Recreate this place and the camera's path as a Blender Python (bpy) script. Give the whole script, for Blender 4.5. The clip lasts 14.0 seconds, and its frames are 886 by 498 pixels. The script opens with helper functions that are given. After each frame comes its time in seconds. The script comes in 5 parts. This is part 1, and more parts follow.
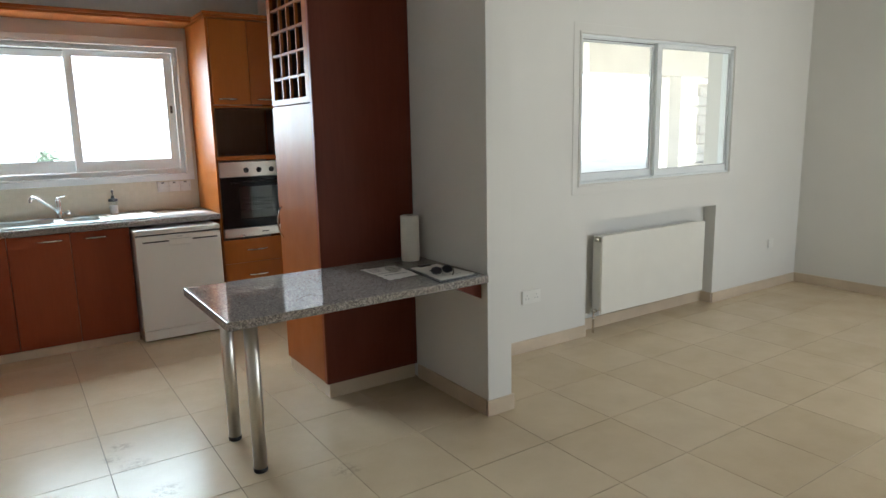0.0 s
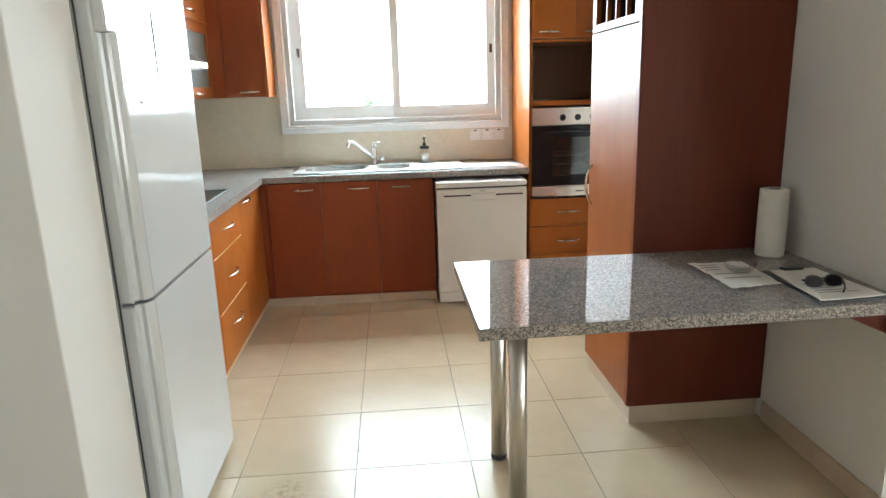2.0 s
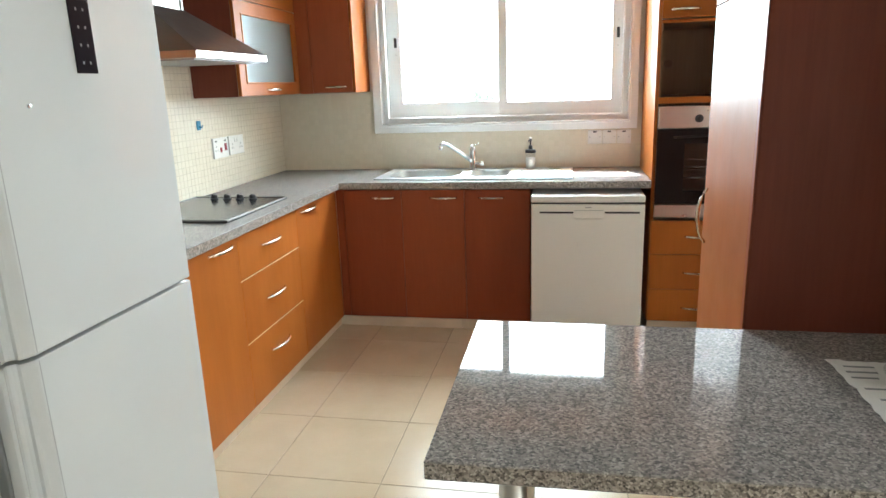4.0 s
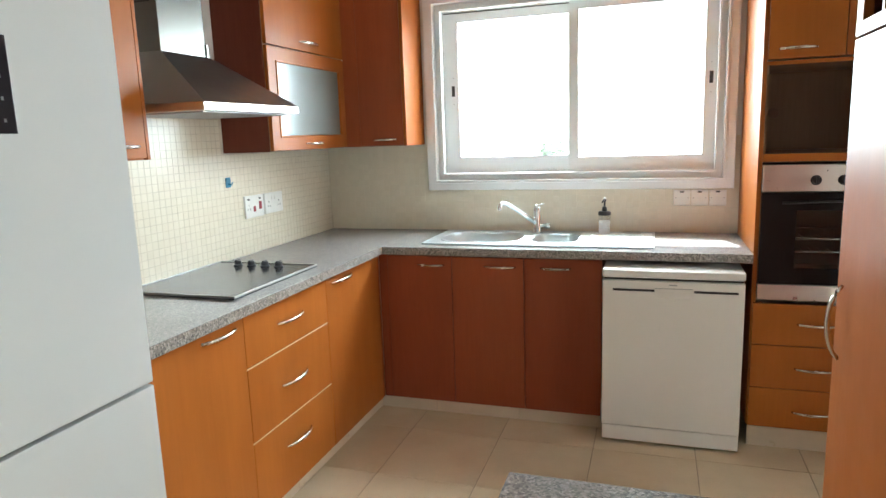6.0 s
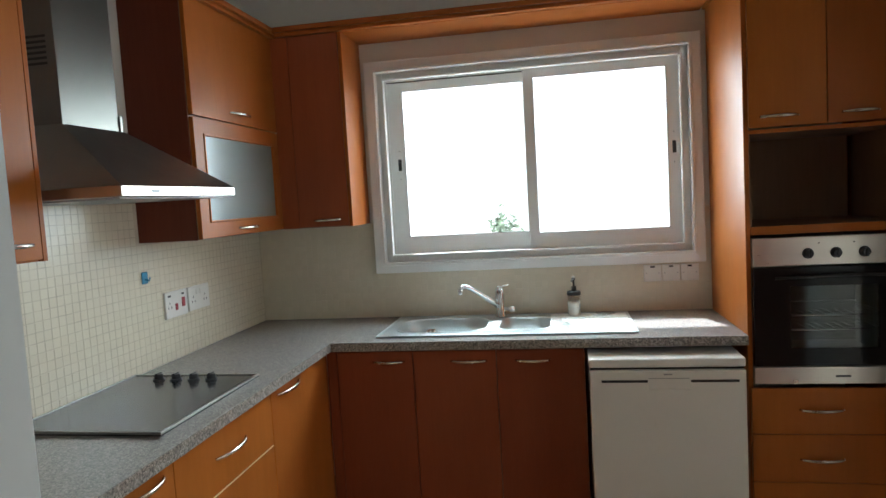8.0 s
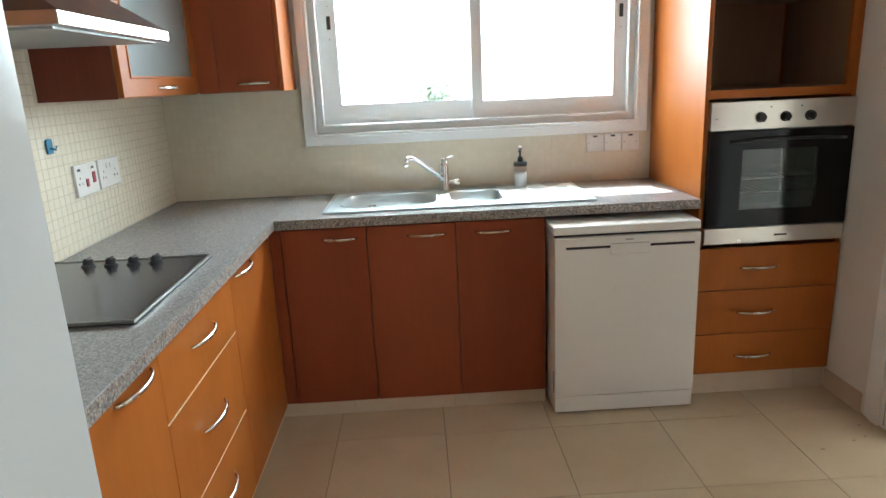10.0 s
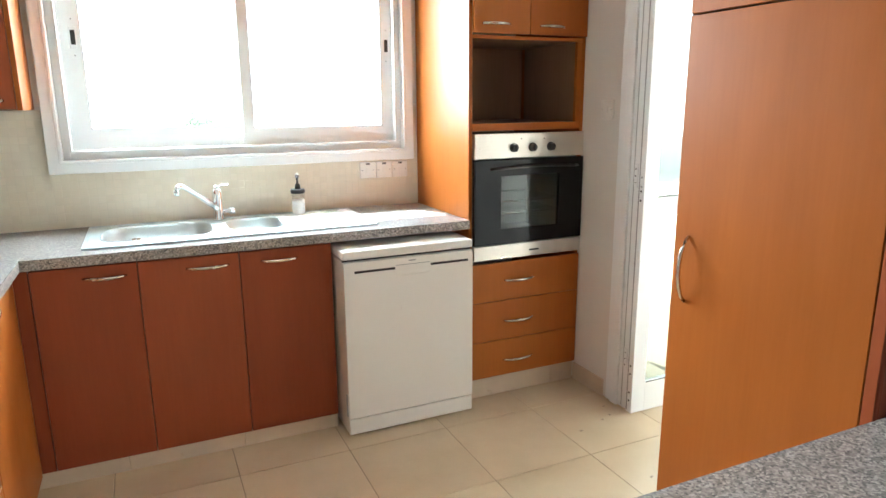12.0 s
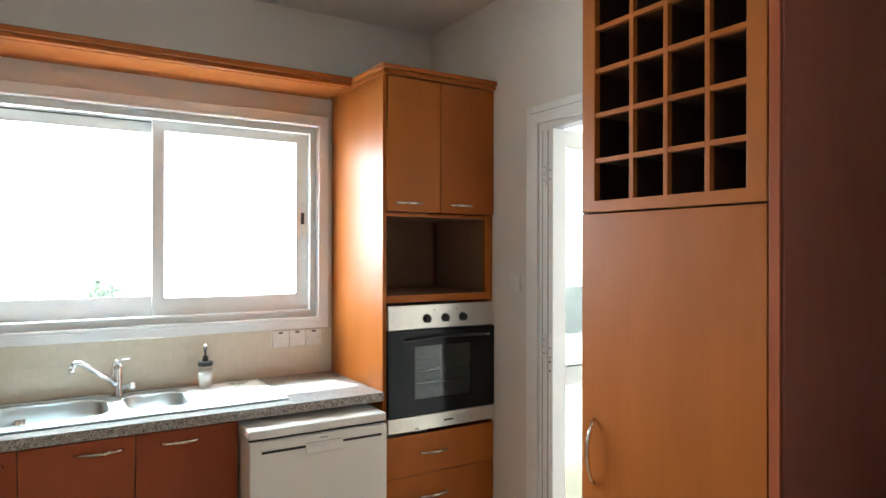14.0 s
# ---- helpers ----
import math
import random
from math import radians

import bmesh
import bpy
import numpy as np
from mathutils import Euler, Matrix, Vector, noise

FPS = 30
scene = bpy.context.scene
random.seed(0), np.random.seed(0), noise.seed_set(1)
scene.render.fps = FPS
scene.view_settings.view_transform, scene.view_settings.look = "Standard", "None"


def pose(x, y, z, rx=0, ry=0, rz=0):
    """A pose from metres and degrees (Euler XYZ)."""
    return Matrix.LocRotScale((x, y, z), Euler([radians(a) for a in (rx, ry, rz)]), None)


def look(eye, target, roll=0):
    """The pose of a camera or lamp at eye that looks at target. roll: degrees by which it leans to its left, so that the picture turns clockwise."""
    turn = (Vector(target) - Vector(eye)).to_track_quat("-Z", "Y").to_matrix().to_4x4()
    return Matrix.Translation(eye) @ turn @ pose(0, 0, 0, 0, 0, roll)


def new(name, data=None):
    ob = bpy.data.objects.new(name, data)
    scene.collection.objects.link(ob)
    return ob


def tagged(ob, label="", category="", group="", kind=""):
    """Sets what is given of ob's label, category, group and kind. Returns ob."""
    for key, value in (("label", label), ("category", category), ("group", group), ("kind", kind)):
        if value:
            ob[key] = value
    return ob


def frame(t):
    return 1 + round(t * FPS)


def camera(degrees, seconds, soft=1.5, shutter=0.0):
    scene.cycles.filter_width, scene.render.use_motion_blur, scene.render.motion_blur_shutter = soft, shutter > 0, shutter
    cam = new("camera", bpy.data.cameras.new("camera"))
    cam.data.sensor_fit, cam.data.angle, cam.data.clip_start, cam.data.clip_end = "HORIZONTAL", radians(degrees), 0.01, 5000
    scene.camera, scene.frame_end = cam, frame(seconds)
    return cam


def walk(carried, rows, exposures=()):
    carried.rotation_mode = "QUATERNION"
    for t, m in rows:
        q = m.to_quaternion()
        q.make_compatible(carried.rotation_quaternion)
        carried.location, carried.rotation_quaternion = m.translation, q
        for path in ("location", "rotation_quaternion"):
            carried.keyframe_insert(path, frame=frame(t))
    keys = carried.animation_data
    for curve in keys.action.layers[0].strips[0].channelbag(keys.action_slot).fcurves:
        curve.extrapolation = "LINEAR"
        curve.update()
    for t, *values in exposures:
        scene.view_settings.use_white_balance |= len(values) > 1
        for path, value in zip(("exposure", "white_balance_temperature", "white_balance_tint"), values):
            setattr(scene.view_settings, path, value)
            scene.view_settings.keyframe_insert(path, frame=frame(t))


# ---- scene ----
cam = camera(68.5, 14.0)
PATH = [
    (0, (0.635, 0.27, 1.479), (1.728, 1.907, 1.123), -1.2),
    (0.5, (0.707, 0.466, 1.472), (1.408, 2.295, 1.068), -1.8),
    (1, (0.79, 0.664, 1.448), (1.306, 2.54, 0.987), -1.9),
    (1.5, (0.909, 0.892, 1.446), (1.307, 2.806, 1.024), -2.1),
    (2, (1.065, 1.074, 1.419), (1.211, 3.011, 0.941), -1.7),
    (2.5, (1.236, 1.223, 1.416), (1.251, 3.157, 0.907), -1.3),
    (3, (1.335, 1.406, 1.414), (1.25, 3.34, 0.912), -2.5),
    (3.5, (1.42, 1.598, 1.419), (1.261, 3.536, 0.948), -2.5),
    (4, (1.542, 1.76, 1.42), (1.168, 3.664, 0.934), -2.0),
    (6.5, (1.565, 2.429, 1.474), (0.947, 4.316, 1.228), -1.5),
    (7, (1.501, 2.55, 1.505), (0.933, 4.463, 1.376), -2.0),
    (7.5, (1.412, 2.61, 1.517), (0.908, 4.544, 1.427), -0.7),
    (8, (1.252, 2.625, 1.502), (0.9, 4.587, 1.352), -3.3),
    (8.5, (1.128, 2.591, 1.477), (0.911, 4.561, 1.207), -2.4),
    (11, (0.679, 2.851, 1.401), (1.044, 4.738, 0.848), -2.8),
    (11.5, (0.648, 2.793, 1.405), (1.244, 4.63, 0.883), -1.3),
    (12, (0.65, 2.755, 1.422), (1.462, 4.528, 0.98), -0.4),
    (12.5, (0.665, 2.753, 1.455), (1.664, 4.453, 1.121), 0.4),
    (13, (0.659, 2.749, 1.492), (1.699, 4.446, 1.299), 0.6),
    (13.5, (0.653, 2.735, 1.513), (1.712, 4.431, 1.44), 0.3),
    (14, (0.649, 2.724, 1.534), (1.707, 4.421, 1.538), 0.1),
]
EXPOSURES = [(t, e, 5850 if t < 1.0 else 6000 if t < 9.0 else 5880, 8 if t < 0.4 else 6 if t < 9.0 else 5) for t, e in (
    (0.0, 1.92), (0.6, 2.42), (1.5, 2.66), (3.0, 2.78), (4.2, 2.72), (6.3, 2.5), (6.7, 2.35), (7.5, 1.98), (8.0, 1.45), (8.5, 1.27), (8.7, 1.22),
    (9.6, 1.75), (10.8, 3.23), (11.5, 3.28), (12.0, 3.14), (12.6, 2.94), (13.0, 2.68), (13.5, 2.59), (14.0, 2.57))]
walk(cam, [(t, look(eye, target, roll)) for t, eye, target, roll in PATH], EXPOSURES)

# ---- world and sun ----
SUN_DIR = Vector((0.095, -0.275, -0.42)).normalized()
SUN_EL = math.asin(-SUN_DIR.z)
SUN_AZ = math.atan2(-SUN_DIR.x, -SUN_DIR.y)
world = bpy.data.worlds.new("world")
scene.world = world
world.use_nodes = True
wn = world.node_tree.nodes
sky = wn.new("ShaderNodeTexSky")
sky.sky_type, sky.sun_disc = "NISHITA", False
sky.sun_elevation, sky.sun_rotation = SUN_EL, SUN_AZ
sky.air_density, sky.dust_density = 1.0, 1.0
wn["Background"].inputs["Strength"].default_value = 0.05
world.node_tree.links.new(sky.outputs[0], wn["Background"].inputs["Color"])
sun = new("sun", bpy.data.lights.new("sun", "SUN"))
sun.data.energy, sun.data.angle, sun.data.color = 5.0, radians(0.5), (1.0, 0.975, 0.94)
sun.matrix_world = look((0, 0, 0), SUN_DIR)


def window_light(name, eye, target, w, h, energy, color=(0.93, 0.97, 1.0)):
    li = new(name, bpy.data.lights.new(name, "AREA"))
    li.data.shape, li.data.size, li.data.size_y = "RECTANGLE", w, h
    li.data.energy, li.data.color = energy, color
    li.matrix_world = look(eye, target)
    return li


window_light("sky_light_sink_window", (1.13, 6.95, 2.05), (1.13, 5.0, 0.6), 2.6, 1.6, 74, (0.87, 0.96, 1.0))
window_light("sky_light_side_door", (4.1, 4.45, 1.45), (1.6, 4.4, 0.2), 1.4, 1.9, 1.5)
# Fill lamps at openings added out of view to brighten the living room.
window_light("fill_light_back_opening", (5.6, -1.62, 1.15), (5.4, 3.0, 1.1), 1.9, 2.0, 3, (1.0, 0.98, 0.94))
window_light("fill_light_end_opening", (6.68, -0.5, 1.3), (3.0, 1.2, 1.0), 1.9, 1.5, 15, (1.0, 0.98, 0.94))


# ---- materials ----
def nodes_of(name):
    m = bpy.data.materials.new(name)
    m.use_nodes = True
    nt = m.node_tree
    return m, nt, nt.nodes["Principled BSDF"]


def noise_tex(nt, scale, detail=4.0, stretch=(1, 1, 1), rough=0.55):
    geo = nt.nodes.new("ShaderNodeNewGeometry")
    mp = nt.nodes.new("ShaderNodeMapping")
    mp.inputs["Scale"].default_value = stretch
    n = nt.nodes.new("ShaderNodeTexNoise")
    n.inputs["Scale"].default_value, n.inputs["Detail"].default_value, n.inputs["Roughness"].default_value = scale, detail, rough
    nt.links.new(geo.outputs["Position"], mp.inputs["Vector"])
    nt.links.new(mp.outputs[0], n.inputs["Vector"])
    return n.outputs["Fac"]


def ramp(nt, fac, stops):
    r = nt.nodes.new("ShaderNodeValToRGB")
    els = r.color_ramp.elements
    while len(els) < len(stops):
        els.new(0.5)
    for e, (p, c) in zip(els, stops):
        e.position, e.color = p, (*c, 1) if len(c) == 3 else c
    nt.links.new(fac, r.inputs[0])
    return r.outputs[0]


def mix(nt, fac, a, b, mode="MIX"):
    m = nt.nodes.new("ShaderNodeMix")
    m.data_type, m.blend_type = "RGBA", mode
    for sock, v in ((m.inputs[0], fac), (m.inputs[6], a), (m.inputs[7], b)):
        if isinstance(v, (int, float)):
            sock.default_value = v
        elif isinstance(v, tuple):
            sock.default_value = (*v, 1)
        else:
            nt.links.new(v, sock)
    return m.outputs[2]


def bump(nt, p, height, strength, distance=0.002):
    b = nt.nodes.new("ShaderNodeBump")
    b.inputs["Strength"].default_value, b.inputs["Distance"].default_value = strength, distance
    nt.links.new(height, b.inputs["Height"])
    nt.links.new(b.outputs[0], p.inputs["Normal"])


def ranged(nt, fac, lo, hi):
    m = nt.nodes.new("ShaderNodeMapRange")
    m.inputs["To Min"].default_value, m.inputs["To Max"].default_value = lo, hi
    nt.links.new(fac, m.inputs["Value"])
    return m.outputs[0]


def simple(name, base, rough=0.5, metal=0.0, var=0.06, scale=6.0, bumps=0.0, bscale=200.0, coat=0.0, spec=0.5):
    m, nt, p = nodes_of(name)
    dark = tuple(c * (1 - var) for c in base)
    light = tuple(min(1, c * (1 + var)) for c in base)
    n = noise_tex(nt, scale)
    nt.links.new(ramp(nt, n, [(0.3, dark), (0.7, light)]), p.inputs["Base Color"])
    nt.links.new(ranged(nt, noise_tex(nt, scale * 4), max(0.02, rough * 0.8), min(1, rough * 1.2)), p.inputs["Roughness"])
    p.inputs["Metallic"].default_value = metal
    p.inputs["Coat Weight"].default_value = coat
    p.inputs["Coat Roughness"].default_value = 0.08
    p.inputs["Specular IOR Level"].default_value = spec
    if bumps:
        bump(nt, p, noise_tex(nt, bscale), bumps)
    return m


def wood(name, dark, light, rough=0.4, along="z", spec=0.17):
    m, nt, p = nodes_of(name)
    st = {"z": (1, 1, 0.05), "x": (0.05, 1, 1), "y": (1, 0.05, 1)}[along]
    fine = noise_tex(nt, 85, 5, st, 0.55)
    broad = noise_tex(nt, 7, 3, tuple(max(s, 0.25) for s in st))
    c1 = ramp(nt, fine, [(0.3, dark), (0.7, light)])
    c2 = ramp(nt, broad, [(0.3, (0.87, 0.85, 0.82)), (0.7, (1.0, 1.0, 1.0))])
    info = nt.nodes.new("ShaderNodeObjectInfo")
    board = ramp(nt, info.outputs["Random"], [(0.0, (0.90, 0.86, 0.86)), (0.5, (0.98, 0.97, 0.95)), (1.0, (1.08, 1.14, 1.06))])
    c3 = mix(nt, 1.0, c1, c2, "MULTIPLY")
    nt.links.new(mix(nt, 1.0, c3, board, "MULTIPLY"), p.inputs["Base Color"])
    nt.links.new(ranged(nt, noise_tex(nt, 9), rough * 0.8, rough * 1.25), p.inputs["Roughness"])
    p.inputs["Coat Weight"].default_value, p.inputs["Coat Roughness"].default_value = 0.04, 0.2
    p.inputs["Specular IOR Level"].default_value = spec
    bump(nt, p, fine, 0.03, 0.001)
    return m


M_WOOD = wood("cherry_veneer", (0.385, 0.114, 0.0198), (0.41, 0.123, 0.0222))
M_WOOD_X = wood("cherry_veneer_lengthwise", (0.385, 0.114, 0.0198), (0.41, 0.123, 0.0222), along="x")
M_WOOD_Y = wood("cherry_veneer_crosswise", (0.385, 0.114, 0.0198), (0.41, 0.123, 0.0222), along="y")
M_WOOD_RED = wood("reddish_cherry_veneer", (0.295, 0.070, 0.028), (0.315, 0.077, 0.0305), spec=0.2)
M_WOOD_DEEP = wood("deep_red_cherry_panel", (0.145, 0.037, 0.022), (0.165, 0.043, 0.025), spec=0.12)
M_INNER = wood("cabinet_interior", (0.27, 0.165, 0.105), (0.31, 0.19, 0.125), 0.5)
# Dark brown boards with the rack's inner shade put into the colour.
M_DARKWOOD = wood("dark_board_with_shade", (0.045, 0.022, 0.014), (0.06, 0.03, 0.018), 0.5)
M_STEEL = simple("brushed_steel", (0.62, 0.585, 0.53), 0.3, 1.0, 0.05, 3, 0.03, 300)
M_STEEL_SINK = simple("satin_steel_sink", (0.56, 0.61, 0.62), 0.38, 1.0, 0.04, 8)
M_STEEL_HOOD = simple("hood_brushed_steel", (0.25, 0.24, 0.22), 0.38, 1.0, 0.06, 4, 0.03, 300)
# Hood steel darkened to tone down the chimney's bright reflection.
M_STEEL_CHIMNEY = simple("dimmed_chimney_steel", (0.17, 0.165, 0.15), 0.34, 1.0, 0.05, 4, 0.03, 300)
# Sink steel made paler and rougher, putting the drainer's sunlit white into it.
M_DRAINER = simple("sunlit_drainer_steel", (0.80, 0.82, 0.82), 0.55, 1.0, 0.04, 8)
M_CHROME = simple("chrome", (0.80, 0.845, 0.87), 0.07, 1.0, 0.02)
M_NICKEL = simple("satin_nickel", (0.64, 0.58, 0.50), 0.26, 1.0, 0.04)
M_BLACK = simple("black_plastic", (0.018, 0.018, 0.02), 0.35)
M_RUBBER = simple("black_rubber", (0.02, 0.02, 0.02), 0.7)
M_GREYTRIM = simple("grey_plastic_trim", (0.36, 0.37, 0.37), 0.4)
M_WHITE_APP = simple("white_enamel", (0.60, 0.612, 0.602), 0.08, 0, 0.02, 2, 0.015, 350, 0.0, 0.35)
M_WHITE_DW = simple("off_white_enamel", (0.76, 0.745, 0.70), 0.3, 0, 0.02, 2)
M_ALU_WHITE = simple("white_coated_aluminium", (0.84, 0.868, 0.868), 0.4, 0, 0.015, 3, 0, 200, 0.0, 0.3)
M_PLASTIC_WHITE = simple("white_plastic", (0.78, 0.77, 0.73), 0.35)
M_RADIATOR = simple("radiator_enamel", (0.77, 0.75, 0.68), 0.35, 0, 0.02)
M_CONCRETE = simple("terrace_render", (0.74, 0.71, 0.65), 0.9, 0, 0.08, 3, 0.3, 60)
M_PAVING = simple("pale_paving", (0.5, 0.47, 0.42), 0.85, 0, 0.15, 2, 0.3, 40)
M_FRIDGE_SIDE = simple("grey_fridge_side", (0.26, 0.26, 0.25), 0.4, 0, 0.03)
M_RED = simple("red_switch", (0.30, 0.02, 0.03), 0.4)
M_BLUE = simple("blue_plastic", (0.03, 0.22, 0.38), 0.4)
M_PAPER = simple("printed_paper", (0.72, 0.70, 0.66), 0.8, 0, 0.05, 12)
M_INK = simple("grey_print", (0.22, 0.22, 0.22), 0.8)
M_TISSUE = simple("kitchen_towel_paper", (0.80, 0.76, 0.67), 0.95, 0, 0.04, 30, 0.6, 90)
M_CARD = simple("grey_cardboard", (0.35, 0.28, 0.2), 0.9)
M_SOAP = simple("milky_soap", (0.76, 0.76, 0.73), 0.35, 0, 0.04, 30)
M_EDGEBAND = simple("pale_veneer_edge", (0.78, 0.56, 0.34), 0.35, 0, 0.03)
M_GROUT = simple("beige_grout", (0.24, 0.20, 0.15), 0.9, 0, 0.15, 20)
M_GROUT_FINE = simple("matching_cream_grout", (0.69, 0.63, 0.50), 0.8, 0, 0.03, 20)
M_GROUT_W = simple("pale_grout", (0.62, 0.555, 0.435), 0.9, 0, 0.1, 20)
M_SKIRT = simple("beige_ceramic_skirting", (0.60, 0.49, 0.36), 0.3, 0, 0.08, 5)
M_SCREEN = simple("dark_display_glass", (0.02, 0.017, 0.02), 0.07, 0, 0.1, 4, 0, 200, 0.0, 0.22)


def plaster(name, base):
    m, nt, p = nodes_of(name)
    big = noise_tex(nt, 1.3, 3)
    nt.links.new(ramp(nt, big, [(0.3, tuple(c * 0.95 for c in base)), (0.7, base)]), p.inputs["Base Color"])
    p.inputs["Roughness"].default_value = 0.75
    bump(nt, p, noise_tex(nt, 90, 5), 0.12, 0.002)
    return m


M_WALL = plaster("white_wall_paint", (0.76, 0.745, 0.70))
M_CEIL = plaster("ceiling_paint", (0.78, 0.77, 0.74))


SCUFFS = [(0.95, 3.60, 0.07), (0.90, 3.49, 0.06), (0.98, 3.38, 0.08), (0.62, 3.22, 0.10), (1.05, 3.05, 0.09), (1.75, 2.75, 0.08)]


def tile_material():
    m, nt, p = nodes_of("polished_cream_porcelain")
    info = nt.nodes.new("ShaderNodeObjectInfo")
    tint = ramp(nt, info.outputs["Random"], [(0.0, (0.61, 0.50, 0.345)), (0.5, (0.635, 0.525, 0.367)), (1.0, (0.655, 0.545, 0.387))])
    cloud = ramp(nt, noise_tex(nt, 4, 5), [(0.3, (0.90, 0.88, 0.85)), (0.7, (1, 1, 1))])
    fleck = ramp(nt, noise_tex(nt, 260, 2), [(0.35, (0.93, 0.92, 0.90)), (0.6, (1, 1, 1))])
    col = mix(nt, 1.0, mix(nt, 1.0, tint, cloud, "MULTIPLY"), fleck, "MULTIPLY")
    dirt = ramp(nt, noise_tex(nt, 5.5, 8, (1, 1, 1), 0.7), [(0.52, (0, 0, 0)), (0.80, (0.14, 0.14, 0.14))])
    base = mix(nt, dirt, col, (0.36, 0.30, 0.24))
    geo = nt.nodes.new("ShaderNodeNewGeometry")
    blotch = ramp(nt, noise_tex(nt, 30, 6, (1, 1, 1), 0.75), [(0.46, (0, 0, 0)), (0.62, (0.55, 0.55, 0.55))])
    for x, y, r in SCUFFS:
        d = nt.nodes.new("ShaderNodeVectorMath")
        d.operation = "DISTANCE"
        d.inputs[1].default_value = (x, y, 0)
        nt.links.new(geo.outputs["Position"], d.inputs[0])
        spot = nt.nodes.new("ShaderNodeMapRange")
        spot.inputs["From Min"].default_value, spot.inputs["From Max"].default_value = r * 0.3, r
        spot.inputs["To Min"].default_value, spot.inputs["To Max"].default_value = 1.0, 0.0
        nt.links.new(d.outputs["Value"], spot.inputs["Value"])
        both = nt.nodes.new("ShaderNodeMath")
        both.operation = "MULTIPLY"
        nt.links.new(spot.outputs[0], both.inputs[0])
        nt.links.new(blotch, both.inputs[1])
        base = mix(nt, both.outputs[0], base, (0.22, 0.17, 0.13))
    nt.links.new(base, p.inputs["Base Color"])
    nt.links.new(ranged(nt, noise_tex(nt, 7, 6), 0.20, 0.265), p.inputs["Roughness"])
    p.inputs["Specular IOR Level"].default_value = 0.20
    bump(nt, p, noise_tex(nt, 2.5, 2), 0.04, 0.004)
    return m


M_TILE = tile_material()


def mosaic_material():
    m, nt, p = nodes_of("cream_glazed_mosaic")
    info = nt.nodes.new("ShaderNodeObjectInfo")
    isl = nt.nodes.new("ShaderNodeNewGeometry")
    add = nt.nodes.new("ShaderNodeMath")
    add.operation = "ADD"
    nt.links.new(info.outputs["Random"], add.inputs[0])
    nt.links.new(isl.outputs["Random Per Island"], add.inputs[1])
    fr = nt.nodes.new("ShaderNodeMath")
    fr.operation = "FRACT"
    nt.links.new(add.outputs[0], fr.inputs[0])
    nt.links.new(ramp(nt, fr.outputs[0], [(0, (0.69, 0.625, 0.49)), (1, (0.725, 0.66, 0.525))]), p.inputs["Base Color"])
    p.inputs["Roughness"].default_value = 0.28
    bump(nt, p, noise_tex(nt, 40, 2), 0.15, 0.002)
    return m


M_MOSAIC = mosaic_material()


def granite_material(name, polish, patchy=(0.86, 0.86, 0.87), gain=1.0, flat=0.72, size=175):
    m, nt, p = nodes_of(name)
    geo = nt.nodes.new("ShaderNodeNewGeometry")
    v = nt.nodes.new("ShaderNodeTexVoronoi")
    v.inputs["Scale"].default_value = size
    warp = nt.nodes.new("ShaderNodeTexNoise")
    warp.inputs["Scale"].default_value, warp.inputs["Detail"].default_value = size * 1.4, 2.0
    shift = nt.nodes.new("ShaderNodeVectorMath")
    shift.operation = "MULTIPLY_ADD"
    shift.inputs[1].default_value = (0.6 / size,) * 3
    nt.links.new(geo.outputs["Position"], warp.inputs["Vector"])
    nt.links.new(warp.outputs["Color"], shift.inputs[0])
    nt.links.new(geo.outputs["Position"], shift.inputs[2])
    nt.links.new(shift.outputs[0], v.inputs["Vector"])
    sep = nt.nodes.new("ShaderNodeSeparateColor")
    nt.links.new(v.outputs["Color"], sep.inputs[0])
    grains = ramp(nt, sep.outputs[0], [(p, tuple(min(0.7, (c * flat + 0.21 * (1 - flat)) * gain) for c in col)) for p, col in ((0.0, (0.060, 0.052, 0.046)), (0.2, (0.135, 0.120, 0.106)), (0.5, (0.238, 0.205, 0.178)), (0.8, (0.325, 0.290, 0.255)), (1.0, (0.46, 0.415, 0.365)))])
    patch = ramp(nt, noise_tex(nt, 14, 4), [(0.3, patchy), (0.7, (1, 1, 1))])
    nt.links.new(mix(nt, 1.0, grains, patch, "MULTIPLY"), p.inputs["Base Color"])
    nt.links.new(ranged(nt, noise_tex(nt, 12, 4), polish, polish + 0.03), p.inputs["Roughness"])
    return m


M_GRANITE = granite_material("polished_speckled_granite", 0.02, gain=1.25, flat=0.68, size=215)
M_COUNTER = granite_material("satin_speckled_granite", 0.225, (0.95, 0.95, 0.95), 1.4, 0.36, 240)
# Same granite as the top; the sides' weaker sheen is put into the colour.
M_BAR_EDGE = granite_material("granite_edge_low_sheen", 0.35, (0.85, 0.84, 0.82), 1.05, 1.15, 240)
M_COUNTER_EDGE = granite_material("speckled_worktop_edge", 0.30, (0.85, 0.86, 0.86), 1.25, 0.9, 200)


def glass_material(name, color=(1, 1, 1), rough=0.0, alpha=0.12):
    m, nt, p = nodes_of(name)
    tr = nt.nodes.new("ShaderNodeBsdfTransparent")
    gl = nt.nodes.new("ShaderNodeBsdfGlossy")
    tr.inputs[0].default_value = (*color, 1)
    gl.inputs["Roughness"].default_value = rough
    mx = nt.nodes.new("ShaderNodeMixShader")
    mx.inputs[0].default_value = alpha
    nt.links.new(tr.outputs[0], mx.inputs[1])
    nt.links.new(gl.outputs[0], mx.inputs[2])
    nt.links.new(mx.outputs[0], nt.nodes["Material Output"].inputs["Surface"])
    return m


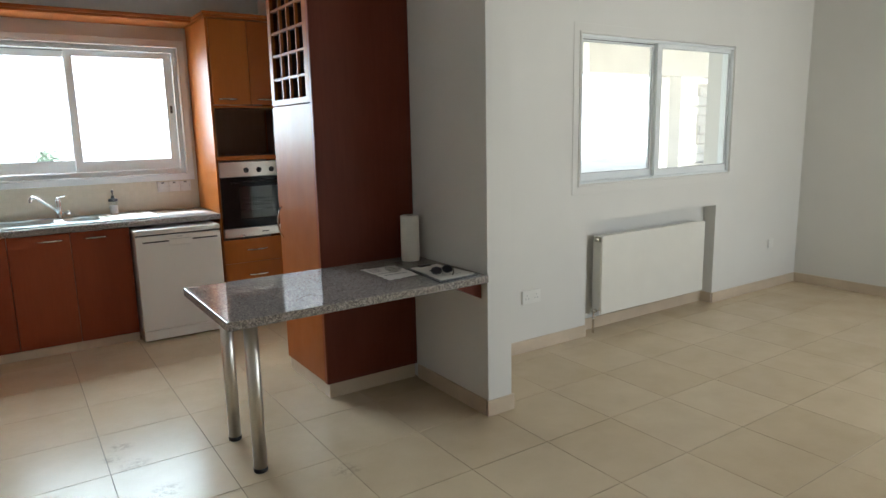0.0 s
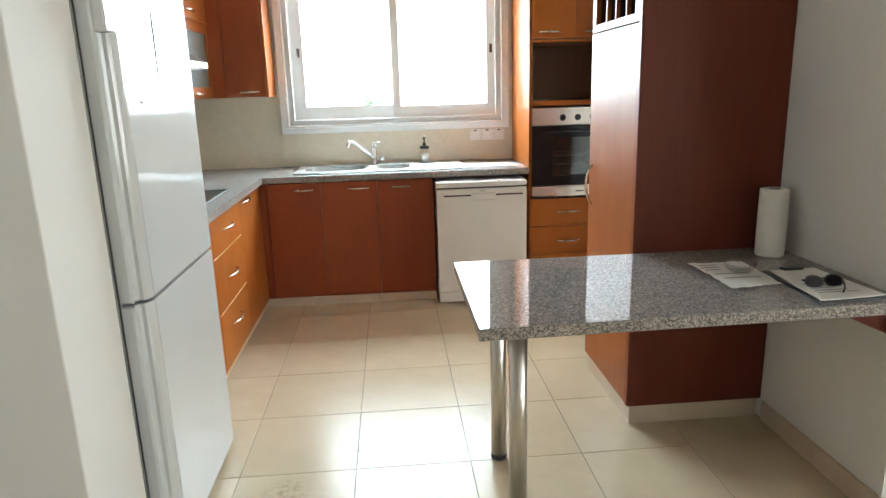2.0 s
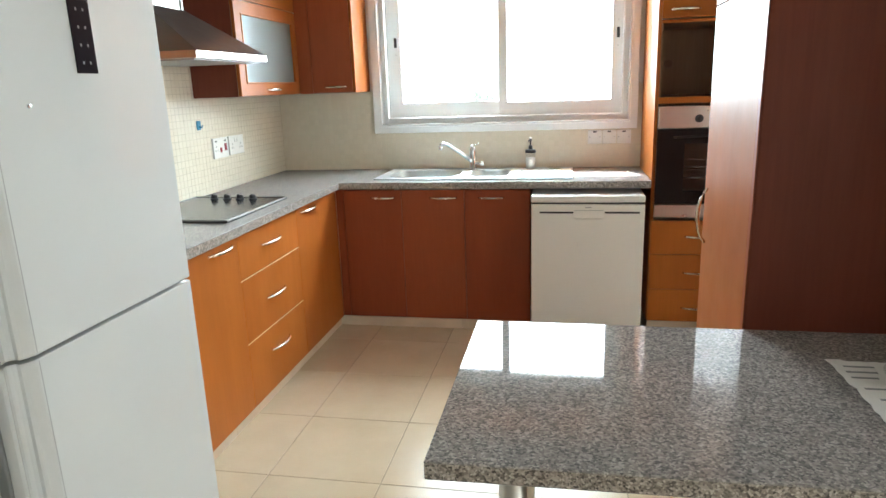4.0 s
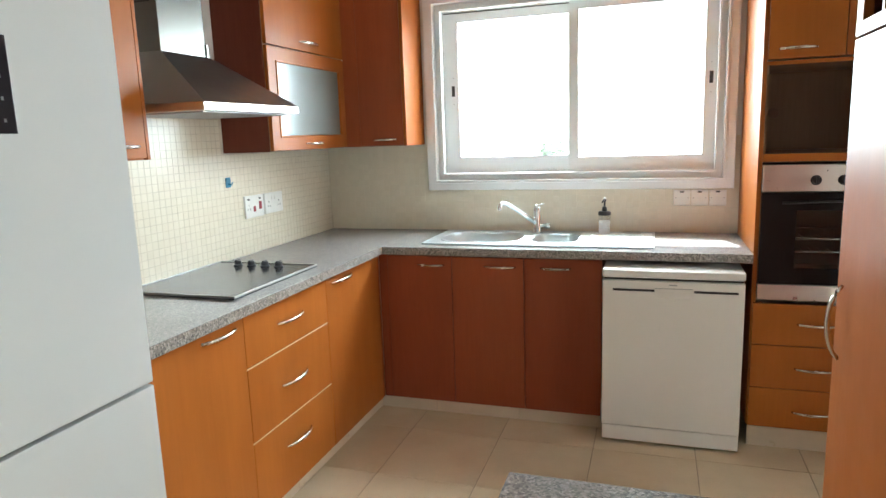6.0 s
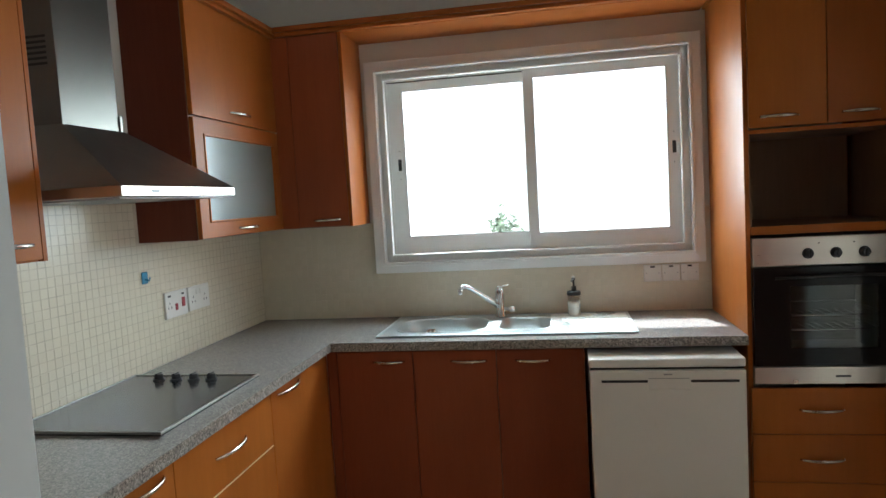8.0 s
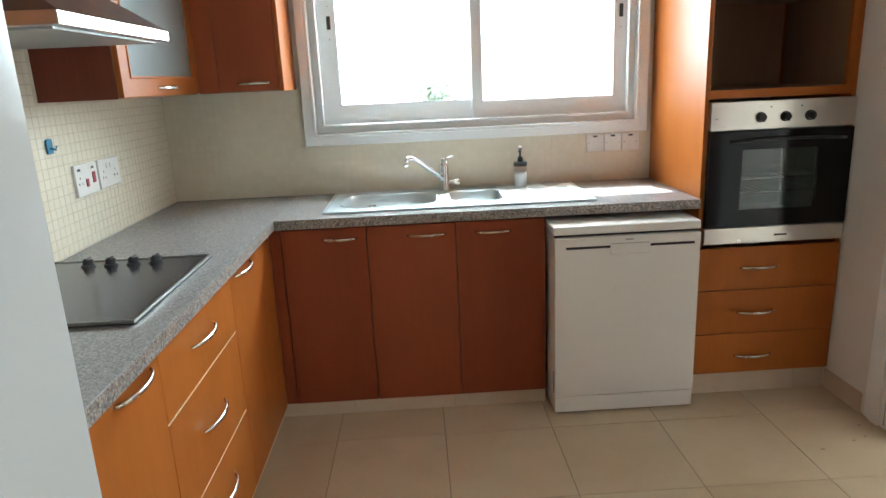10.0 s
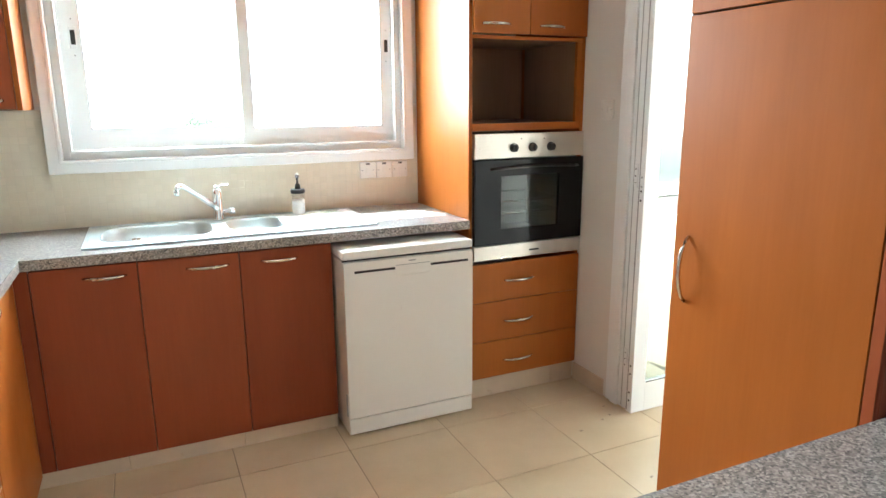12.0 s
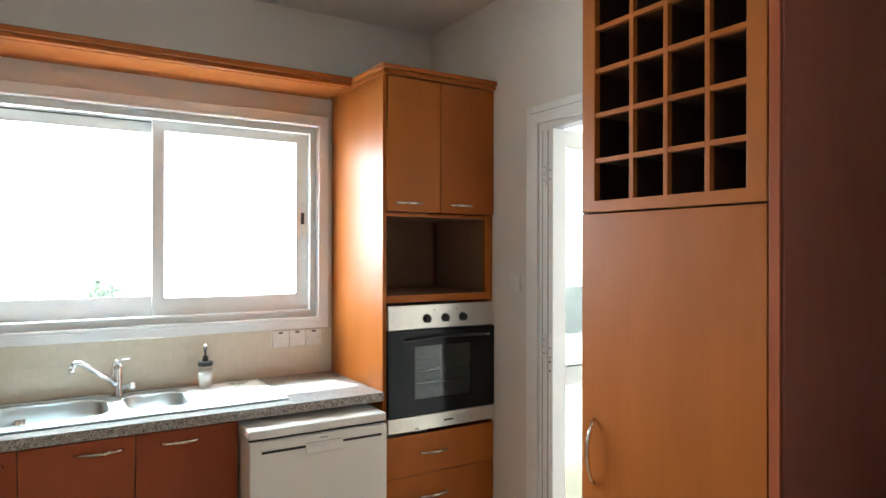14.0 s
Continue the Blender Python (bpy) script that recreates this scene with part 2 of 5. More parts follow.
M_PANE = glass_material("clear_window_glass", (0.96, 0.98, 0.97), 0.0, 0.05)
M_BOWLGLASS = glass_material("clear_bowl_glass", (0.92, 0.93, 0.92), 0.02, 0.10)
M_BOTTLE = glass_material("clear_ribbed_plastic", (0.93, 0.94, 0.94), 0.08, 0.10)
M_OVENGLASS = glass_material("smoked_oven_glass", (0.80, 0.84, 0.82), 0.03, 0.05)
M_DOORPANE = glass_material("greenish_door_glass", (0.62, 0.66, 0.63), 0.05, 0.08)


def frosted():
    m, nt, p = nodes_of("frosted_cabinet_glass")
    p.inputs["Base Color"].default_value = (0.28, 0.305, 0.29, 1)
    p.inputs["Roughness"].default_value = 0.22
    p.inputs["Transmission Weight"].default_value = 0.25
    p.inputs["Coat Weight"].default_value = 0.12
    p.inputs["Coat Roughness"].default_value = 0.1
    bump(nt, p, noise_tex(nt, 300, 2), 0.03, 0.001)
    return m


M_FROST = frosted()


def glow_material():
    m, nt, p = nodes_of("glowing_backdrop")
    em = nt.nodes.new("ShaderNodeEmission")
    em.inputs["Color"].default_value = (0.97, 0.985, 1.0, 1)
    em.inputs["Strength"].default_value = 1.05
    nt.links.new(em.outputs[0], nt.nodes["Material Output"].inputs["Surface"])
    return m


M_BACKDROP_GLOW = glow_material()
M_OVENBLACK = simple("black_oven_glass", (0.012, 0.012, 0.013), 0.10, 0, 0.1, 3, 0, 200, 0.0, 0.22)
M_OVEN_ENAMEL = simple("dark_oven_enamel", (0.22, 0.24, 0.225), 0.8, 0, 0.06, 6, 0, 200, 0.0, 0.2)
M_HOB = simple("black_ceramic_hob", (0.05, 0.05, 0.053), 0.2, 0, 0.15, 20, 0, 200, 0.0, 0.55)
M_LEAF = simple("shrub_leaf", (0.15, 0.19, 0.13), 0.6, 0, 0.3, 5)
M_BARK = simple("tree_bark", (0.12, 0.09, 0.06), 0.9, 0, 0.3, 20)
M_GROUND = simple("dry_ground", (0.56, 0.52, 0.45), 0.95, 0, 0.2, 0.6, 0.4, 10)
M_FENCEWALL = simple("white_garden_wall", (0.72, 0.70, 0.66), 0.85, 0, 0.06, 2, 0.3, 50)


# ---- building helpers ----
ORIGIN = {}


def box_into(bm, b):
    x0, x1, y0, y1, z0, z1 = b
    vs = [bm.verts.new(c) for c in ((x0, y0, z0), (x1, y0, z0), (x1, y1, z0), (x0, y1, z0), (x0, y0, z1), (x1, y0, z1), (x1, y1, z1), (x0, y1, z1))]
    for f in ((0, 3, 2, 1), (4, 5, 6, 7), (0, 1, 5, 4), (1, 2, 6, 5), (2, 3, 7, 6), (3, 0, 4, 7)):
        bm.faces.new([vs[i] for i in f])


def boxes(*bs, bevel=0.0015, seg=2):
    bm = bmesh.new()
    for b in bs:
        box_into(bm, b)
    if bevel:
        bmesh.ops.bevel(bm, geom=list(bm.edges), offset=bevel, segments=seg, affect="EDGES", profile=0.5)
    return bm


def mesh_of(name, bm, material, origin=(0, 0, 0), smooth=False):
    me = bpy.data.meshes.new(name)
    bm.transform(Matrix.Translation(-Vector(origin)))
    bm.normal_update()
    bm.to_mesh(me)
    bm.free()
    me.materials.append(material)
    if smooth:
        for poly in me.polygons:
            poly.use_smooth = True
    return me


def thing(name, origin, label, category, group=""):
    ob = new(name)
    ob.empty_display_size = 0.1
    ob.location = origin
    ORIGIN[ob] = Vector(origin)
    return tagged(ob, label, category, group)


def part(name, bm, material, parent, label="", smooth=False):
    ob = new(name, mesh_of(name, bm, material, ORIGIN[parent], smooth))
    ob.parent = parent
    ORIGIN[ob] = ORIGIN[parent]
    return tagged(ob, label)


def single(name, bm, material, origin, label, category, group="", smooth=False):
    ob = new(name, mesh_of(name, bm, material, origin, smooth))
    ob.location = origin
    ORIGIN[ob] = Vector(origin)
    return tagged(ob, label, category, group)


def structure(name, bm, material, label="", smooth=False):
    ob = new(name, mesh_of(name, bm, material, (0, 0, 0), smooth))
    ORIGIN[ob] = Vector((0, 0, 0))
    return tagged(ob, label, "", "", "structure")


def tube(points, r, seg=8, flat=1.0, axis=None):
    """A closed tube along points; flat scales its section along axis."""
    bm = bmesh.new()
    pts = [Vector(p) for p in points]
    rings = []
    for i, p in enumerate(pts):
        d = (pts[min(i + 1, len(pts) - 1)] - pts[max(i - 1, 0)]).normalized()
        up = Vector(axis) if axis else (Vector((0, 0, 1)) if abs(d.z) < 0.9 else Vector((1, 0, 0)))
        a = d.cross(up).normalized()
        b = a.cross(d).normalized()
        rr = r[i] if isinstance(r, (list, tuple)) else r
        rings.append([bm.verts.new(p + a * math.cos(t) * rr + b * math.sin(t) * rr * flat) for t in [2 * math.pi * k / seg for k in range(seg)]])
    for r0, r1 in zip(rings, rings[1:]):
        for k in range(seg):
            bm.faces.new((r0[k], r0[(k + 1) % seg], r1[(k + 1) % seg], r1[k]))
    bm.faces.new(rings[0][::-1])
    bm.faces.new(rings[-1])
    bmesh.ops.recalc_face_normals(bm, faces=list(bm.faces))
    return bm


def lathe(profile, center, seg=24, axis="z"):
    """Turns (radius, height) pairs about an axis through center."""
    bm = bmesh.new()
    c = Vector(center)
    rings = []
    for r, h in profile:
        ring = []
        for k in range(seg):
            t = 2 * math.pi * k / seg
            u, v = r * math.cos(t), r * math.sin(t)
            o = {"z": (u, v, h), "y": (u, h, v), "x": (h, u, v)}[axis]
            ring.append(bm.verts.new(c + Vector(o)))
        rings.append(ring)
    for r0, r1 in zip(rings, rings[1:]):
        for k in range(seg):
            bm.faces.new((r0[k], r0[(k + 1) % seg], r1[(k + 1) % seg], r1[k]))
    if profile[0][0] > 1e-5:
        bm.faces.new(rings[0][::-1])
    if profile[-1][0] > 1e-5:
        bm.faces.new(rings[-1])
    bmesh.ops.remove_doubles(bm, verts=list(bm.verts), dist=1e-6)
    bmesh.ops.recalc_face_normals(bm, faces=list(bm.faces))
    return bm


def join(*bms):
    out = bmesh.new()
    for b in bms:
        me = bpy.data.meshes.new("tmp")
        b.to_mesh(me)
        b.free()
        out.from_mesh(me)
        bpy.data.meshes.remove(me)
    return out


def handle(parent, p0, p1, out, depth=0.028, bow=(0, 0, 0)):
    """A slim bow handle between two feet, bulging along out."""
    p0, p1, out, bow = Vector(p0), Vector(p1), Vector(out), Vector(bow)
    pts, rad = [], []
    for k in range(13):
        s = k / 12
        arc = math.sin(math.pi * s)
        pts.append(p0.lerp(p1, s) + out * (depth * arc ** 0.6) + bow * arc)
        rad.append(0.0038 + 0.0016 * arc)
    return part("handle", tube(pts, rad, 8, 1.25), M_NICKEL, parent, "satin nickel bow handle", smooth=True)


def ring(axis, p0, p1, outer, inner, bevel=0.0015):
    """A rectangular frame as one closed mesh: outer and inner (u0, u1, v0, v1), between p0 and p1 across axis."""
    bm = bmesh.new()

    def at(u, v, p):
        return {"y": (u, p, v), "x": (p, u, v), "z": (u, v, p)}[axis]

    rows = []
    for p in (p0, p1):
        for a, b, c, d in (outer, inner):
            rows.append([bm.verts.new(at(u, v, p)) for u, v in ((a, c), (b, c), (b, d), (a, d))])
    o0, i0, o1, i1 = rows
    for k in range(4):
        n = (k + 1) % 4
        for q in ((o0[k], o0[n], i0[n], i0[k]), (o1[k], i1[k], i1[n], o1[n]), (o0[k], o1[k], o1[n], o0[n]), (i0[k], i0[n], i1[n], i1[k])):
            bm.faces.new(q)
    bmesh.ops.recalc_face_normals(bm, faces=list(bm.faces))
    if bevel:
        sharp = [e for e in bm.edges if e.calc_face_angle(0) > 0.5]
        bmesh.ops.bevel(bm, geom=sharp, offset=bevel, segments=2, affect="EDGES", profile=0.5)
    return bm


def rect_frame(axis, plane0, plane1, u0, u1, z0, z1, w, wt=None, wb=None, bevel=0.0015):
    return ring(axis, plane0, plane1, (u0, u1, z0, z1), (u0 + w, u1 - w, z0 + (wb or w), z1 - (wt or w)), bevel)


def frame_boxes(axis, plane0, plane1, u0, u1, z0, z1, w, wt=None, wb=None):
    """Four bars of a rectangular frame in the plane across axis."""
    wt, wb = wt or w, wb or w
    bars = [(u0, u0 + w, z0, z1), (u1 - w, u1, z0, z1), (u0 + w, u1 - w, z1 - wt, z1), (u0 + w, u1 - w, z0, z0 + wb)]
    if axis == "y":
        return [(a, b, plane0, plane1, c, d) for a, b, c, d in bars]
    return [(plane0, plane1, a, b, c, d) for a, b, c, d in bars]


# ---- structure ----
CEIL = 2.79
WX, SY, LX = 2.605, 6.0, -0.385
RY = 3.465
T_W = 0.2


def wall_with_hole(name, axis, p0, p1, u0, u1, holes, label, z1=CEIL + 0.15):
    """A wall slab between p0 and p1 across axis, along u, with rectangular holes (u0, u1, z0, z1) in order of u."""
    bs = []
    u = u0
    for a, b, c, d in holes:
        bs.append((u, a, -0.1, z1))
        if c > 0:
            bs.append((a, b, -0.1, c))
        bs.append((a, b, d, z1))
        u = b
    bs.append((u, u1, -0.1, z1))
    full = [(a, b, p0, p1, c, d) if axis == "y" else (p0, p1, a, b, c, d) for a, b, c, d in bs]
    bm = boxes(*full, bevel=0)
    bmesh.ops.remove_doubles(bm, verts=list(bm.verts), dist=1e-5)
    return structure(name, bm, M_WALL, label)


wall_north = wall_with_hole("wall_north", "y", SY, SY + 0.25, LX - T_W, WX + 0.2, [(0.335, 1.905, 1.18, 2.185)], "white painted plaster wall with the sink window")
wall_west = wall_with_hole("wall_west", "x", LX - T_W, LX, 2.836, SY, [], "white painted kitchen side wall")
wall_east = wall_with_hole("wall_east", "x", WX, WX + 0.155, 2.82, SY, [(4.17, 5.03, 0, 2.12)], "white painted wall with an outside door")


def terrace_wall():
    a, b, top = WX + 0.155, 6.85, CEIL + 0.15
    n0, n1, nz, nd = 3.985, 5.495, 0.832, 0.11
    y0, y1, w0, w1, wz0, wz1 = RY, RY + 0.25, 3.875, 5.66, 1.10, 2.115
    return boxes((a, w0, y0, y1, nz, top), (w1, b, y0, y1, nz, top), (w0, w1, y0, y1, nz, wz0), (w0, w1, y0, y1, wz1, top),
                 (a, n0, y0, y1, -0.1, nz), (n1, b, y0, y1, -0.1, nz), (n0, n1, y0 + nd, y1, -0.1, nz), bevel=0)


wall_terrace = structure("wall_terrace", terrace_wall(), M_WALL, "white painted living room wall with window and radiator recess")
wall_stub = structure("wall_stub", boxes((-1.9, 0.298, 2.526, 2.836, -0.1, CEIL + 0.15), bevel=0.004), M_WALL, "short white partition wall beside the fridge")
wall_far = wall_with_hole("wall_far", "x", 6.8, 7.0, -1.7, RY, [(-1.5, 0.5, 0.5, 2.1)], "white painted end wall of the living room with an added, unseen window")
wall_back = wall_with_hole("wall_back", "y", -1.9, -1.7, -1.9, 7.0, [(4.6, 6.6, 0, 2.2)], "white painted wall behind")
wall_side = structure("wall_side", boxes((-2.1, -1.9, -1.9, 2.72, -0.1, CEIL + 0.15), bevel=0), M_WALL, "white painted side wall")
ceiling = structure("ceiling", boxes((-2.1, 7.0, -1.9, 6.25, CEIL, CEIL + 0.12), bevel=0), M_CEIL, "flat white painted ceiling")
floor_base = structure("floor", boxes((-2.1, 7.0, -1.9, 6.25, -0.12, -0.0025), bevel=0), M_GROUT, "floor of large cream polished porcelain tiles")


# ---- skirting ----
def skirting(name, b):
    return structure(name, boxes(b, bevel=0.002), M_SKIRT, "beige ceramic tile skirting")


skirting("baseboard", (WX - 0.012, WX, 2.83, 3.505, 0, 0.085))
skirting("baseboard", (WX - 0.012, WX + 0.167, 2.808, 2.82, 0, 0.085))
skirting("baseboard", (WX + 0.155, WX + 0.167, 2.82, RY - 0.012, 0, 0.085))
skirting("baseboard", (WX + 0.167, 3.985, RY - 0.012, RY, 0, 0.085))
skirting("baseboard", (3.985, 5.495, RY + 0.098, RY + 0.11, 0, 0.085))
skirting("baseboard", (3.985, 3.997, RY, RY + 0.098, 0, 0.085))
skirting("baseboard", (5.483, 5.495, RY, RY + 0.098, 0, 0.085))
skirting("baseboard", (5.495, 6.788, RY - 0.012, RY, 0, 0.085))
skirting("baseboard", (6.788, 6.8, -1.7, RY, 0, 0.085))
skirting("baseboard", (WX - 0.012, WX, 5.135, 5.38, 0, 0.085))
skirting("baseboard", (-1.9, 0.298, 2.514, 2.526, 0, 0.085))


# ---- sliding windows ----
def sliding_window(name, x0, x1, z0, z1, yin, glass_l, glass_r, label, casing=0.058, proud=0.032, step=0.03):
    """An aluminium sliding window: casing on the wall's face yin, stepped frame in the opening, two sashes."""
    ix0, ix1, iz0, iz1 = x0 + casing, x1 - casing, z0 + casing, z1 - casing
    w = structure(name, rect_frame("y", yin - proud, yin, x0, x1, z0, z1, casing - 0.016, bevel=0.003), M_ALU_WHITE if proud > 0.01 else M_WALL, label)
    part("casing_lip", rect_frame("y", yin - proud - 0.008, yin + 0.012, x0 + casing - 0.016, x1 - casing + 0.016, z0 + casing - 0.016, z1 - casing + 0.016, 0.0155, bevel=0.004), M_ALU_WHITE if proud > 0.01 else M_WALL, w)
    part("window_frame", boxes(*frame_boxes("y", yin + 0.004, yin + 0.10, ix0, ix1, iz0, iz1, step), bevel=0.002), M_ALU_WHITE, w)
    sx0, sx1, sz0, sz1 = ix0 + step, ix1 - step, iz0 + step, iz1 - step
    part("track_ridge", rect_frame("y", yin - (0.018 if proud > 0.01 else 0.003), yin + 0.018, sx0, sx1, sz0, sz1, 0.009, bevel=0.003), M_ALU_WHITE, w)
    part("track_ridge", rect_frame("y", yin + 0.049, yin + 0.0515, sx0, sx1, sz0, sz1, 0.012, bevel=0.001), M_ALU_WHITE, w)
    # Black strip puts the shade of the track gap above the outer sash.
    part("brush_seal", boxes((sx0 + 0.012, glass_l[1] + 0.02, yin + 0.047, yin + 0.0515, sz1 - 0.017, sz1 - 0.0125), bevel=0), M_BLACK, w, "black strip for the shaded track gap above the outer sash")
    lx1, rx0 = glass_l[1], glass_r[0]
    for side, (gx0, gx1, gz0, gz1), ya, so in (("l", glass_l, yin + 0.052, (sx0, lx1 + 0.055)), ("r", glass_r, yin + 0.022, (rx0 - 0.052, sx1))):
        sash = part("sash", ring("y", ya, ya + 0.024, (so[0], so[1], sz0, sz1), (gx0, gx1, gz0, gz1), 0.002), M_ALU_WHITE, w)
        pane = part("pane", boxes((gx0 - 0.004, gx1 + 0.004, ya + 0.010, ya + 0.014, gz0 - 0.004, gz1 + 0.004), bevel=0), M_PANE, sash, "clear window pane")
        pane.visible_shadow = False
        part("gasket", rect_frame("y", ya - 0.001, ya + 0.009, gx0 - 0.003, gx1 + 0.003, gz0 - 0.003, gz1 + 0.003, 0.004, bevel=0), M_GREYTRIM, sash, "thin grey rubber gasket")
        if proud < 0.01:
            continue
        lx = gx0 - 0.032 if side == "l" else gx1 + 0.032
        zc = (gz0 + gz1) / 2
        latch = part("latch", boxes((lx - 0.013, lx + 0.013, ya - 0.003, ya, zc - 0.045, zc + 0.045), bevel=0.001), M_ALU_WHITE, sash)
        part("latch_slot", boxes((lx - 0.009, lx + 0.009, ya - 0.0045, ya - 0.003, zc - 0.03, zc + 0.03), bevel=0), M_BLACK, sash, "black recessed latch")
        for dz in (-0.075, 0.075):
            part("screw", lathe([(0.003, -0.001), (0.003, 0.0)], (lx, ya, zc + dz), 8, "y"), M_GREYTRIM, sash)
    return w


sliding_window("window_1", 0.283, 1.957, 1.128, 2.238, SY, (0.463, 1.10, 1.315, 2.085), (1.155, 1.80, 1.305, 2.095), "white aluminium sliding window over the sink")
sliding_window("window_2", 3.832, 5.705, 1.028, 2.165, RY, (3.93, 4.69, 1.172, 2.055), (4.765, 5.60, 1.168, 2.045), "white aluminium sliding window over the radiator", 0.069, 0.004, 0.010)
structure("window_lining", rect_frame("y", SY + 0.10, SY + 0.249, 0.336, 1.904, 1.181, 2.184, 0.012, bevel=0), M_WALL)

# ---- unseen glazed door and window, added to light the living room ----
w3 = structure("window_3", rect_frame("y", -1.80, -1.72, 4.6, 6.6, 0, 2.2, 0.06, bevel=0.002), M_ALU_WHITE, "white glazed door, unseen, added to let light in")
pn = part("pane", boxes((4.66, 6.54, -1.762, -1.758, 0.06, 2.14), bevel=0), M_PANE, w3)
pn.visible_shadow = False

w4 = structure("window_4", rect_frame("x", 6.85, 6.93, -1.5, 0.5, 0.5, 2.1, 0.06, bevel=0.002), M_ALU_WHITE, "white glazed window, unseen, added to let light in")
pn = part("pane", boxes((6.888, 6.892, -1.44, 0.44, 0.56, 2.04), bevel=0), M_PANE, w4)
pn.visible_shadow = False

# ---- side door ----
DY0, DY1, DH = 4.17, 5.03, 2.12
door = structure("door_1", boxes((WX - 0.014, WX, DY1 - 0.005, DY1 + 0.045, 0, DH + 0.045), (WX - 0.014, WX, DY0 - 0.03, DY1 - 0.005, DH - 0.005, DH + 0.045),
                                 (WX - 0.007, WX, DY1 + 0.045, DY1 + 0.082, 0, DH + 0.082), (WX - 0.007, WX, DY0 - 0.03, DY1 + 0.045, DH + 0.045, DH + 0.082), bevel=0.003), M_ALU_WHITE, "white aluminium glazed door standing open outward")
part("door_frame", boxes((WX + 0.0, WX + 0.075, DY1 - 0.060, DY1 - 0.002, 0, DH - 0.002), (WX + 0.0, WX + 0.075, DY0 + 0.002, DY0 + 0.03, 0, DH - 0.002), (WX, WX + 0.075, DY0 + 0.03, DY1 - 0.060, DH - 0.036, DH - 0.002),
                         (WX + 0.02, WX + 0.045, DY1 - 0.072, DY1 - 0.060, 0, DH - 0.036), bevel=0.002), M_ALU_WHITE, door)
LY0, LY1, LFX0, LFX1 = 4.905, 4.945, WX - 0.025, WX + 0.735
leaf = part("leaf", boxes((LFX0, LFX0 + 0.075, LY0, LY1, 0.012, 2.075), (LFX1 - 0.075, LFX1, LY0, LY1, 0.012, 2.075), (LFX0 + 0.075, LFX1 - 0.075, LY0, LY1, 2.0, 2.075),
                          (LFX0 + 0.075, LFX1 - 0.075, LY0, LY1, 0.012, 0.15), (LFX0 + 0.075, LFX1 - 0.075, LY0, LY1, 0.93, 1.01), bevel=0.002), M_ALU_WHITE, door)
for a, b in ((0.15, 0.93), (1.01, 2.0)):
    g = part("pane", boxes((LFX0 + 0.07, LFX1 - 0.07, LY0 + 0.018, LY0 + 0.024, a - 0.004, b + 0.004), bevel=0), M_DOORPANE, leaf, "clear glass door pane")
    g.visible_shadow = False
part("seal", boxes((LFX0 + 0.08, LFX1 - 0.08, LY0 - 0.002, LY0, 1.012, 1.018), (LFX0 + 0.08, LFX1 - 0.08, LY0 - 0.002, LY0, 0.152, 0.157), bevel=0), M_BLACK, leaf, "black rubber seal")
part("edge_groove", boxes((LFX0 - 0.001, LFX0 + 0.001, LY1 - 0.012, LY1 - 0.006, 0.02, 2.07), bevel=0), M_GREYTRIM, leaf)
for z in (0.07, 0.20, 1.0, 1.06, 1.85):
    for dz in (0, 0.04):
        part("screw", lathe([(0.005, -0.0015), (0.005, 0.0)], (LFX0, LY0 + 0.018, z + dz), 8, "x"), M_BLACK if z < 1.03 else M_GREYTRIM, leaf)
for z in (0.25, 1.10, 1.88):
    part("hinge", boxes((WX - 0.006, WX, DY1 - 0.056, DY1 - 0.034, z - 0.05, z + 0.05), bevel=0.002), M_ALU_WHITE, door)
    for dz in (-0.03, 0, 0.03):
        part("screw", lathe([(0.003, -0.0075), (0.003, -0.006)], (WX, DY1 - 0.045, z + dz), 8, "x"), M_BLACK, door)
part("frame_gap", boxes((WX - 0.0095, WX - 0.0072, DY1 + 0.0452, DY1 + 0.0482, 0.0, DH + 0.048), (WX - 0.0095, WX - 0.0072, DY0 - 0.03, DY1 + 0.0452, DH + 0.0452, DH + 0.048), bevel=0), M_GREYTRIM, door, "thin dark joint beside the frame")
# Black strip puts the shade between jamb and open leaf.
part("leaf_gap", boxes((WX, WX + 0.002, LY1 + 0.002, LY1 + 0.010, 0.02, 2.08), bevel=0), M_BLACK, door, "dark strip for the shaded gap beside the open leaf")
for z in (1.05, 1.83):
    part("strike_plate", ring("x", WX - 0.0015, WX, (DY1 - 0.066, DY1 - 0.052, z, z + 0.075), (DY1 - 0.064, DY1 - 0.054, z + 0.002, z + 0.073), 0), M_GREYTRIM, door, "satin steel strike plate")
part("jamb_groove", boxes((WX - 0.001, WX + 0.001, DY1 - 0.030, DY1 - 0.026, 0.01, DH - 0.04), bevel=0), M_GREYTRIM, door)


# ---- cabinets ----
def cab_door_y(parent, x0, x1, z0, z1, y, hz=None, hx=None, bow=(0, 0, 0), mat=None, drawer=False):
    d = part("drawer_front" if drawer else "door", boxes((x0 + 0.0015, x1 - 0.0015, y, y + 0.018, z0 + 0.0015, z1 - 0.0015), bevel=0.0015), mat or M_WOOD, parent)
    if hz is not None:
        handle(d, (hx[0], y, hz), (hx[1], y, hz), (0, -1, 0), 0.026, bow)
    return d


def cab_door_x(parent, y0, y1, z0, z1, x, hz=None, hy=None, drawer=False):
    d = part("drawer_front" if drawer else "door", boxes((x - 0.018, x, y0 + 0.0015, y1 - 0.0015, z0 + 0.0015, z1 - 0.0015), bevel=0.0015), M_WOOD, parent)
    if hz is not None:
        handle(d, (x, hy[0], hz), (x, hy[1], hz), (1, 0, 0), 0.026)
    return d


CT, CB = 0.89, 0.85
FY, FX = 5.388, 0.195
DB = 0.062


